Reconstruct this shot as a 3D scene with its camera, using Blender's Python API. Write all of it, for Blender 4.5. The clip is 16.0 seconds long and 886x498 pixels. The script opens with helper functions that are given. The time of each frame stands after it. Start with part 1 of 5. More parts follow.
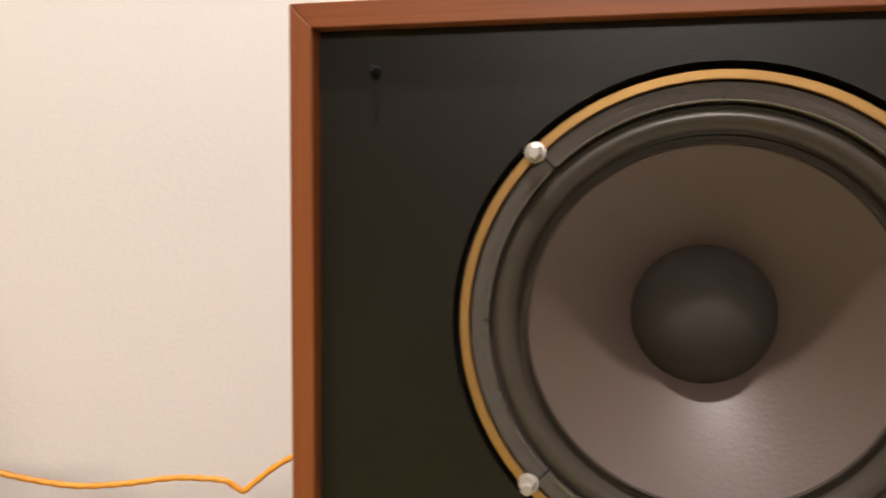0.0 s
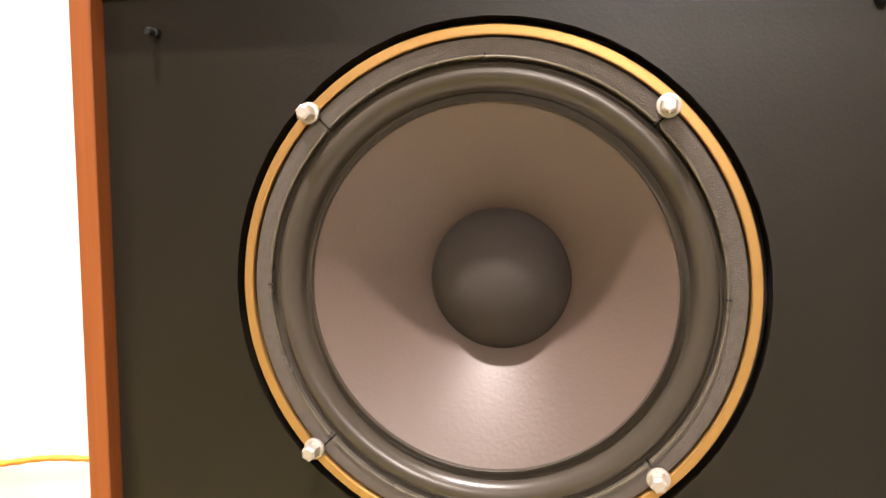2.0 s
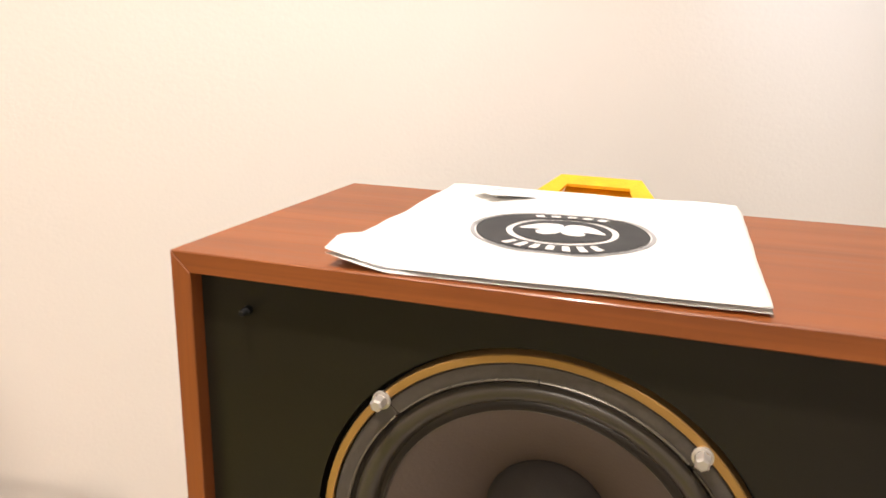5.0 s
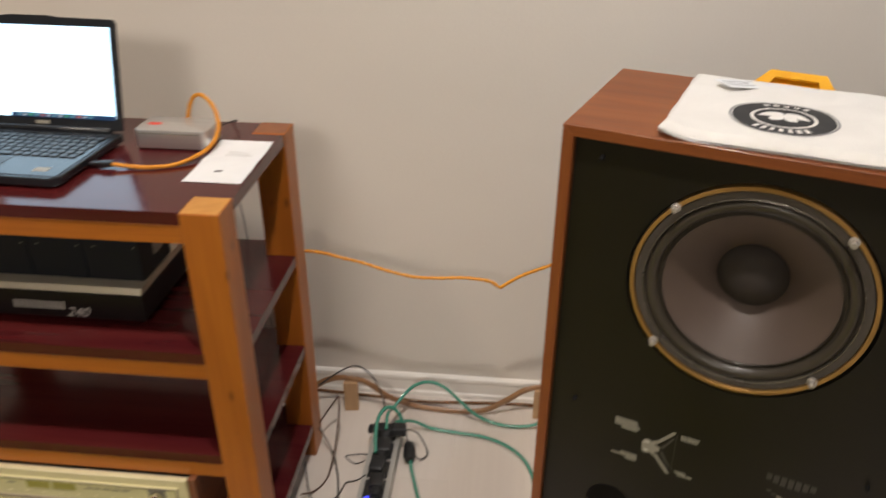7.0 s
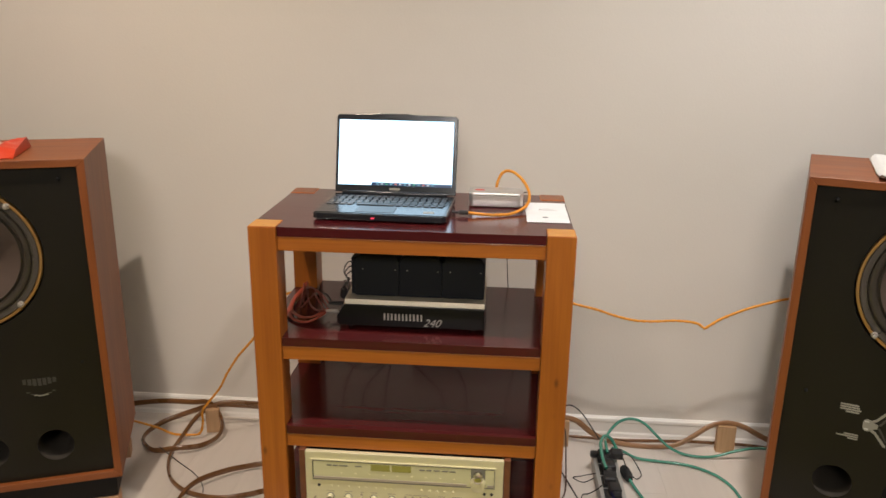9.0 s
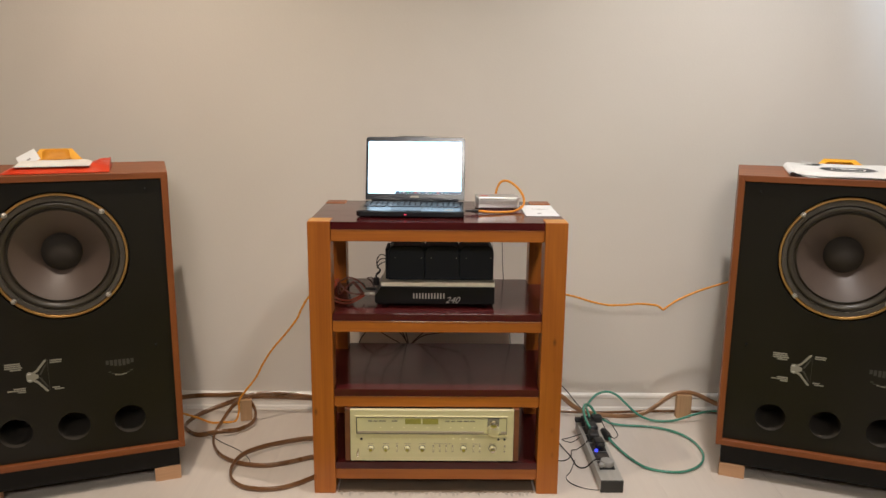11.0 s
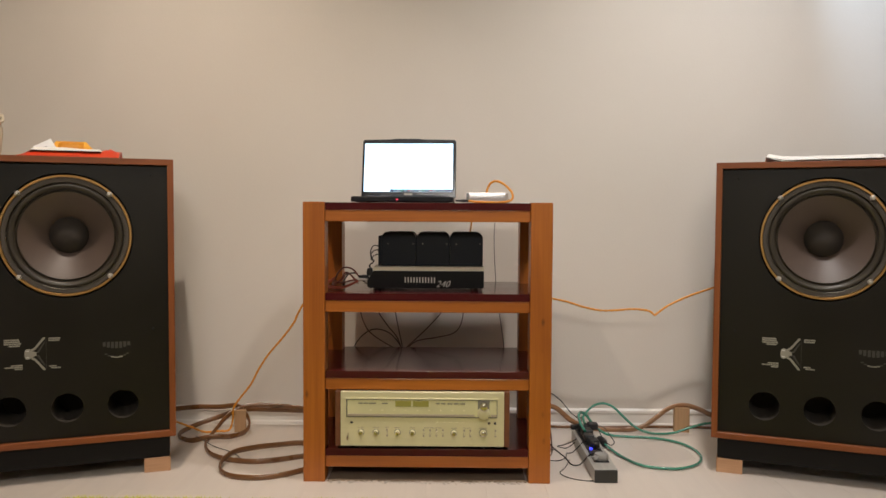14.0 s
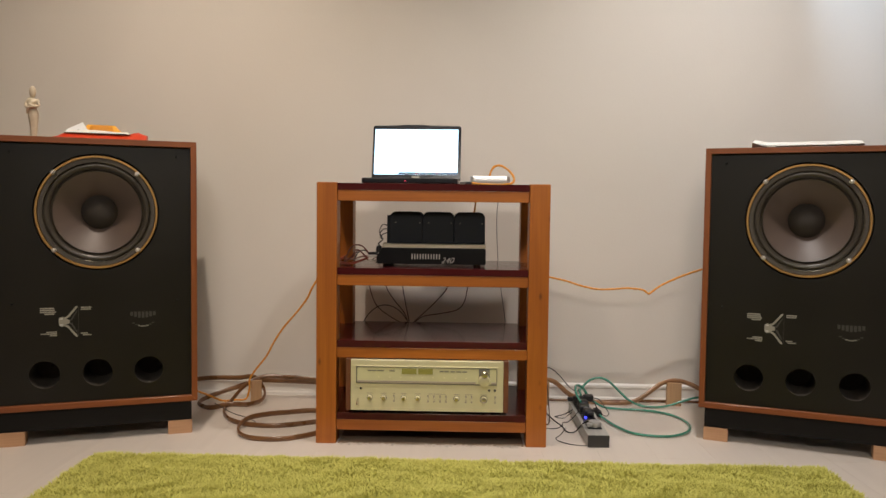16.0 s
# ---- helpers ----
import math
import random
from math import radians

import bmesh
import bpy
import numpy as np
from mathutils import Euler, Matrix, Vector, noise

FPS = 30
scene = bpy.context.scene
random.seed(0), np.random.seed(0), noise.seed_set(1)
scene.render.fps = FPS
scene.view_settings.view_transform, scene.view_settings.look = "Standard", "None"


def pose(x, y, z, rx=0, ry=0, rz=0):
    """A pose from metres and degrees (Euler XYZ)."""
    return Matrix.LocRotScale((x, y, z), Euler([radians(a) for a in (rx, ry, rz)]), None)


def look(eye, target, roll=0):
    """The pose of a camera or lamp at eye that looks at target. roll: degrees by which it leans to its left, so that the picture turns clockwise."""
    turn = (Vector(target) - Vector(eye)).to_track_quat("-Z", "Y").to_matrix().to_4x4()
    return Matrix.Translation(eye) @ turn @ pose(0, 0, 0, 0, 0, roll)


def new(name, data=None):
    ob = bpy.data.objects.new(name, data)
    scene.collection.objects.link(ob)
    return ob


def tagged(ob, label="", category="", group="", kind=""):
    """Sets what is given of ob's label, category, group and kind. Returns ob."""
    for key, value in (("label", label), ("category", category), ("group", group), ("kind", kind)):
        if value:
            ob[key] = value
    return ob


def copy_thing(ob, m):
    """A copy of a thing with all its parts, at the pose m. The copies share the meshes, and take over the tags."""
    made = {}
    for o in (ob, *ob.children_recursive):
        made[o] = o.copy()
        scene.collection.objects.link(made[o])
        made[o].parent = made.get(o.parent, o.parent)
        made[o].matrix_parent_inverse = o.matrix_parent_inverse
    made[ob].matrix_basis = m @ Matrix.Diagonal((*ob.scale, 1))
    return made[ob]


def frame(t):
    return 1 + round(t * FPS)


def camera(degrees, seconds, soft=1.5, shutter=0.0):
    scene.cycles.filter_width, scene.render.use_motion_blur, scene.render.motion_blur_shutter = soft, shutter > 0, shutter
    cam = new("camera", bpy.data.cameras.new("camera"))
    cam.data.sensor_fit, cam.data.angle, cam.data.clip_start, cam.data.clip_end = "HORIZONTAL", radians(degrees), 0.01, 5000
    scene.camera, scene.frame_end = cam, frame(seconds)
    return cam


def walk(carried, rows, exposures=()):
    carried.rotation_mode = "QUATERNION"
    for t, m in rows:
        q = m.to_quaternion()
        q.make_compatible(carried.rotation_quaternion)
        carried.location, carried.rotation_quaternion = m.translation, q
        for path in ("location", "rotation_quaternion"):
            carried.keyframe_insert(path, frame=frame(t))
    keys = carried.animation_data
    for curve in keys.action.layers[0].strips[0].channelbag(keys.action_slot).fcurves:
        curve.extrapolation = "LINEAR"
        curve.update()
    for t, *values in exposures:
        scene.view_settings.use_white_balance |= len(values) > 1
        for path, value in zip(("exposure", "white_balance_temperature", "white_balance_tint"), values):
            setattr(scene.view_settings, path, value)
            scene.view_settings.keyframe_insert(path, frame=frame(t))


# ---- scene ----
cam = camera(60.8, 16.0, soft=1.5, shutter=0.4)
PATH = [
    (0, (1.008, -0.511, 0.916), (1.274, 1.464, 0.74), 0.6),
    (0.5, (1.071, -0.504, 0.898), (1.45, 1.456, 0.769), 0.0),
    (1, (1.132, -0.51, 0.909), (1.527, 1.444, 0.752), 0.1),
    (1.5, (1.178, -0.521, 0.904), (1.509, 1.441, 0.709), -0.1),
    (2, (1.184, -0.531, 0.89), (1.444, 1.444, 0.703), -0.0),
    (2.5, (1.182, -0.534, 0.876), (1.385, 1.447, 0.69), 0.1),
    (3, (1.195, -0.539, 0.877), (1.356, 1.445, 0.673), -0.1),
    (3.5, (1.204, -0.538, 0.894), (1.317, 1.449, 0.701), 0.1),
    (4, (1.186, -0.522, 1.01), (1.339, 1.455, 0.744), 0.5),
    (4.2, (1.184, -0.514, 1.053), (1.357, 1.458, 0.769), 0.9),
    (6.3, (1.16, -0.771, 1.475), (1.036, 0.991, 0.536), 1.1),
    (6.5, (1.104, -0.842, 1.484), (0.97, 0.911, 0.53), 1.0),
    (7, (0.879, -1.093, 1.479), (0.717, 0.654, 0.518), 0.4),
    (7.5, (0.713, -1.348, 1.469), (0.552, 0.403, 0.517), 0.1),
    (8, (0.564, -1.54, 1.465), (0.394, 0.242, 0.573), -0.3),
    (8.5, (0.393, -1.653, 1.431), (0.229, 0.216, 0.738), 1.0),
    (9, (0.211, -1.762, 1.403), (0.066, 0.15, 0.833), 0.8),
    (9.2, (0.176, -1.798, 1.396), (0.043, 0.118, 0.838), 1.0),
    (11.3, (-0.011, -2.35, 1.301), (0.01, -0.391, 0.895), 0.4),
    (11.5, (0.023, -2.371, 1.288), (0.021, -0.413, 0.882), 0.1),
    (12, (0.119, -2.418, 1.27), (0.085, -0.457, 0.876), -0.1),
    (12.5, (0.131, -2.452, 1.271), (0.077, -0.492, 0.875), -0.5),
    (13, (0.062, -2.435, 1.172), (0.027, -0.477, 0.764), -0.4),
    (13.5, (0.106, -2.413, 0.993), (0.055, -0.425, 0.78), -0.2),
    (14, (0.072, -2.441, 0.877), (0.05, -0.443, 0.788), 0.3),
    (14.5, (0.122, -2.502, 0.856), (0.062, -0.506, 0.759), 0.1),
    (15, (0.086, -2.562, 0.838), (0.049, -0.566, 0.73), 0.6),
    (15.5, (0.058, -2.601, 0.826), (0.039, -0.604, 0.718), 0.5),
    (16, (0.095, -2.614, 0.827), (0.046, -0.617, 0.724), 0.7),
]
walk(cam, [(t, look(eye, to, lean)) for t, eye, to, lean in PATH],
     [(0, 0.72, 6500, 15), (0.5, 1.45, 6500, 17), (1.0, 1.92, 6650, 17), (1.5, 1.93, 6700, 17), (3.5, 1.90, 6700, 17), (4.2, 1.70, 6700, 17), (5.4, 0.35, 6900, 12.5), (6.3, -0.54, 6900, 12),
      (6.6, -0.44, 6850, 12), (7.2, 0.08, 6600, 10.5), (8.0, 0.16, 6500, 10), (9.2, 0.10, 6500, 10), (11.3, 0.02, 6500, 10), (16, 0.02, 6550, 10.5)])

# ---- light and exposure ----
world = bpy.data.worlds.new("room_world")
scene.world = world
world.use_nodes = True
world.node_tree.nodes["Background"].inputs[0].default_value = (1.0, 0.86, 0.7, 1)
world.node_tree.nodes["Background"].inputs[1].default_value = 0.02

CEIL = 3.0
WALL_Y = 0.69


def ceiling_spot(name, x, y, watts, colour, degrees=120, blend=0.8, radius=0.035, aim=None):
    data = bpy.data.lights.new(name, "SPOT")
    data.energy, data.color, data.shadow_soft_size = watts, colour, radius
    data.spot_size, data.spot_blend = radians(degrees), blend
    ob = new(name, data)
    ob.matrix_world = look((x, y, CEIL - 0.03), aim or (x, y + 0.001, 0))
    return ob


ceiling_spot("downlight_wall_left", -0.80, -0.58, 138, (1.0, 0.85, 0.71), 112, 1.0, 0.03, (-1.30, 0.05, 0))
ceiling_spot("downlight_wall_right", 0.84, -0.50, 152, (1.0, 0.94, 0.895), 114, 1.0, 0.05, (1.25, -0.08, 0))
# Added fill: one broad unseen lamp stands for the room's general light.
ceiling_spot("room_fill_spot", 0.08, -3.9, 440, (1.0, 0.93, 0.85), 76, 1.0, 0.60, (0.1, 0.2, 0.2))
ceiling_spot("downlight_cool", 1.50, 0.28, 120, (0.58, 0.76, 1.0), 24, 1.0, 0.04, (1.74, WALL_Y, 1.90))
# Added soft cool fill that widens the cool lamp's patch, not a fixture.
ceiling_spot("cool_fill_spot", 1.50, 0.05, 30, (0.62, 0.78, 1.0), 84, 1.0, 0.05, (1.50, WALL_Y, 1.75))


# ---- materials ----
def material(name, base, rough=0.5, metal=0.0, vary=None, scale=(6, 6, 6), bump=0.0, bump_scale=40.0, spec=0.5, coat=0.0,
             detail=4.0, island=0.0, rand=0.0, stain=0.0):
    """A procedural surface: base colour varied to a second colour by stretched noise, fine bump, roughness wear."""
    mat = bpy.data.materials.new(name)
    mat.use_nodes = True
    nt = mat.node_tree
    n, l = nt.nodes, nt.links
    b = n["Principled BSDF"]
    b.inputs["Roughness"].default_value = rough
    b.inputs["Metallic"].default_value = metal
    b.inputs["Specular IOR Level"].default_value = spec
    b.inputs["Coat Weight"].default_value = coat
    b.inputs["Coat Roughness"].default_value = 0.08
    b.inputs["Base Color"].default_value = (*base, 1)
    co = n.new("ShaderNodeTexCoord")
    colour = None
    if vary:
        mp = n.new("ShaderNodeMapping")
        mp.inputs["Scale"].default_value = scale
        l.new(co.outputs["Object"], mp.inputs["Vector"])
        nz = n.new("ShaderNodeTexNoise")
        nz.inputs["Scale"].default_value = 1.0
        nz.inputs["Detail"].default_value = detail
        nz.inputs["Distortion"].default_value = 0.6
        l.new(mp.outputs["Vector"], nz.inputs["Vector"])
        ramp = n.new("ShaderNodeValToRGB")
        ramp.color_ramp.elements[0].position, ramp.color_ramp.elements[1].position = 0.32, 0.68
        ramp.color_ramp.elements[0].color, ramp.color_ramp.elements[1].color = (*base, 1), (*vary, 1)
        l.new(nz.outputs["Fac"], ramp.inputs["Fac"])
        colour = ramp.outputs["Color"]
        rr = n.new("ShaderNodeMapRange")
        rr.inputs["To Min"].default_value, rr.inputs["To Max"].default_value = max(rough - 0.07, 0.02), min(rough + 0.09, 1)
        l.new(nz.outputs["Fac"], rr.inputs["Value"])
        l.new(rr.outputs["Result"], b.inputs["Roughness"])
    if stain:
        st = n.new("ShaderNodeTexNoise")
        st.inputs["Scale"].default_value, st.inputs["Detail"].default_value = 2.2, 3.0
        l.new(co.outputs["Object"], st.inputs["Vector"])
        mr = n.new("ShaderNodeMapRange")
        mr.inputs["To Min"].default_value, mr.inputs["To Max"].default_value = 1 - stain, 1 + stain
        l.new(st.outputs["Fac"], mr.inputs["Value"])
        hs = n.new("ShaderNodeHueSaturation")
        l.new(mr.outputs["Result"], hs.inputs["Value"])
        if colour:
            l.new(colour, hs.inputs["Color"])
        else:
            hs.inputs["Color"].default_value = (*base, 1)
        colour = hs.outputs["Color"]
    if island or rand:
        src = n.new("ShaderNodeNewGeometry" if island else "ShaderNodeObjectInfo")
        out = src.outputs["Random Per Island" if island else "Random"]
        mr = n.new("ShaderNodeMapRange")
        amount = island or rand
        mr.inputs["To Min"].default_value, mr.inputs["To Max"].default_value = 1 - amount, 1 + amount
        l.new(out, mr.inputs["Value"])
        hs = n.new("ShaderNodeHueSaturation")
        l.new(mr.outputs["Result"], hs.inputs["Value"])
        if colour:
            l.new(colour, hs.inputs["Color"])
        else:
            hs.inputs["Color"].default_value = (*base, 1)
        colour = hs.outputs["Color"]
    if colour:
        l.new(colour, b.inputs["Base Color"])
    if bump:
        bz = n.new("ShaderNodeTexNoise")
        bz.inputs["Scale"].default_value, bz.inputs["Detail"].default_value = bump_scale, 5.0
        l.new(co.outputs["Object"], bz.inputs["Vector"])
        bp = n.new("ShaderNodeBump")
        bp.inputs["Strength"].default_value, bp.inputs["Distance"].default_value = bump, 0.004
        l.new(bz.outputs["Fac"], bp.inputs["Height"])
        l.new(bp.outputs["Normal"], b.inputs["Normal"])
    return mat


def glow(name, colour, strength):
    mat = bpy.data.materials.new(name)
    mat.use_nodes = True
    b = mat.node_tree.nodes["Principled BSDF"]
    b.inputs["Base Color"].default_value = (*[c * 0.1 for c in colour], 1)
    b.inputs["Emission Color"].default_value = (*colour, 1)
    b.inputs["Emission Strength"].default_value = strength
    b.inputs["Roughness"].default_value = 0.3
    return mat


def wood(name, dark, light, axis, rough=0.4, coat=0.0, fine=70.0, knots=False, rand=0.0):
    """Sawn or veneered timber with its grain along one axis, growth bands, fine pores and optional knots."""
    mat = bpy.data.materials.new(name)
    mat.use_nodes = True
    nt = mat.node_tree
    n, l = nt.nodes, nt.links
    b = n["Principled BSDF"]
    b.inputs["Coat Weight"].default_value, b.inputs["Coat Roughness"].default_value = coat, 0.12
    co = n.new("ShaderNodeTexCoord")

    def noise_along(cross, along, detail, distortion):
        mp = n.new("ShaderNodeMapping")
        s = [cross] * 3
        s["xyz".index(axis)] = along
        mp.inputs["Scale"].default_value = s
        l.new(co.outputs["Object"], mp.inputs["Vector"])
        nz = n.new("ShaderNodeTexNoise")
        nz.inputs["Scale"].default_value, nz.inputs["Detail"].default_value = 1.0, detail
        nz.inputs["Distortion"].default_value = distortion
        l.new(mp.outputs["Vector"], nz.inputs["Vector"])
        return nz.outputs["Fac"]

    broad, pores = noise_along(fine * 0.25, fine * 0.02, 3, 1.2), noise_along(fine * 4, fine * 0.1, 3, 0.2)
    mix = n.new("ShaderNodeMath")
    mix.operation = "MULTIPLY_ADD"
    mix.inputs[1].default_value = 0.35
    l.new(pores, mix.inputs[0])
    half = n.new("ShaderNodeMath")
    half.operation = "MULTIPLY"
    half.inputs[1].default_value = 0.65
    l.new(broad, half.inputs[0])
    l.new(half.outputs[0], mix.inputs[2])
    ramp = n.new("ShaderNodeValToRGB")
    ramp.color_ramp.elements[0].position, ramp.color_ramp.elements[1].position = 0.36, 0.64
    ramp.color_ramp.elements[0].color, ramp.color_ramp.elements[1].color = (*dark, 1), (*light, 1)
    l.new(mix.outputs[0], ramp.inputs["Fac"])
    colour = ramp.outputs["Color"]
    if knots:
        vz = n.new("ShaderNodeTexVoronoi")
        mp = n.new("ShaderNodeMapping")
        s = [5.0] * 3
        s["xyz".index(axis)] = 2.3
        mp.inputs["Scale"].default_value = s
        l.new(co.outputs["Object"], mp.inputs["Vector"])
        l.new(mp.outputs["Vector"], vz.inputs["Vector"])
        mr = n.new("ShaderNodeMapRange")
        mr.inputs["From Min"].default_value, mr.inputs["From Max"].default_value = 0.03, 0.20
        mr.inputs["To Min"].default_value, mr.inputs["To Max"].default_value = 0.42, 1.0
        l.new(vz.outputs["Distance"], mr.inputs["Value"])
        hs = n.new("ShaderNodeHueSaturation")
        l.new(mr.outputs["Result"], hs.inputs["Value"])
        l.new(colour, hs.inputs["Color"])
        colour = hs.outputs["Color"]
    if rand:
        oi = n.new("ShaderNodeObjectInfo")
        mr = n.new("ShaderNodeMapRange")
        mr.inputs["To Min"].default_value, mr.inputs["To Max"].default_value = 1 - rand, 1 + rand
        l.new(oi.outputs["Random"], mr.inputs["Value"])
        hs = n.new("ShaderNodeHueSaturation")
        l.new(mr.outputs["Result"], hs.inputs["Value"])
        l.new(colour, hs.inputs["Color"])
        colour = hs.outputs["Color"]
    l.new(colour, b.inputs["Base Color"])
    rr = n.new("ShaderNodeMapRange")
    rr.inputs["To Min"].default_value, rr.inputs["To Max"].default_value = rough - 0.06, rough + 0.12
    l.new(pores, rr.inputs["Value"])
    l.new(rr.outputs["Result"], b.inputs["Roughness"])
    bp = n.new("ShaderNodeBump")
    bp.inputs["Strength"].default_value, bp.inputs["Distance"].default_value = 0.12, 0.001
    l.new(pores, bp.inputs["Height"])
    l.new(bp.outputs["Normal"], b.inputs["Normal"])
    return mat


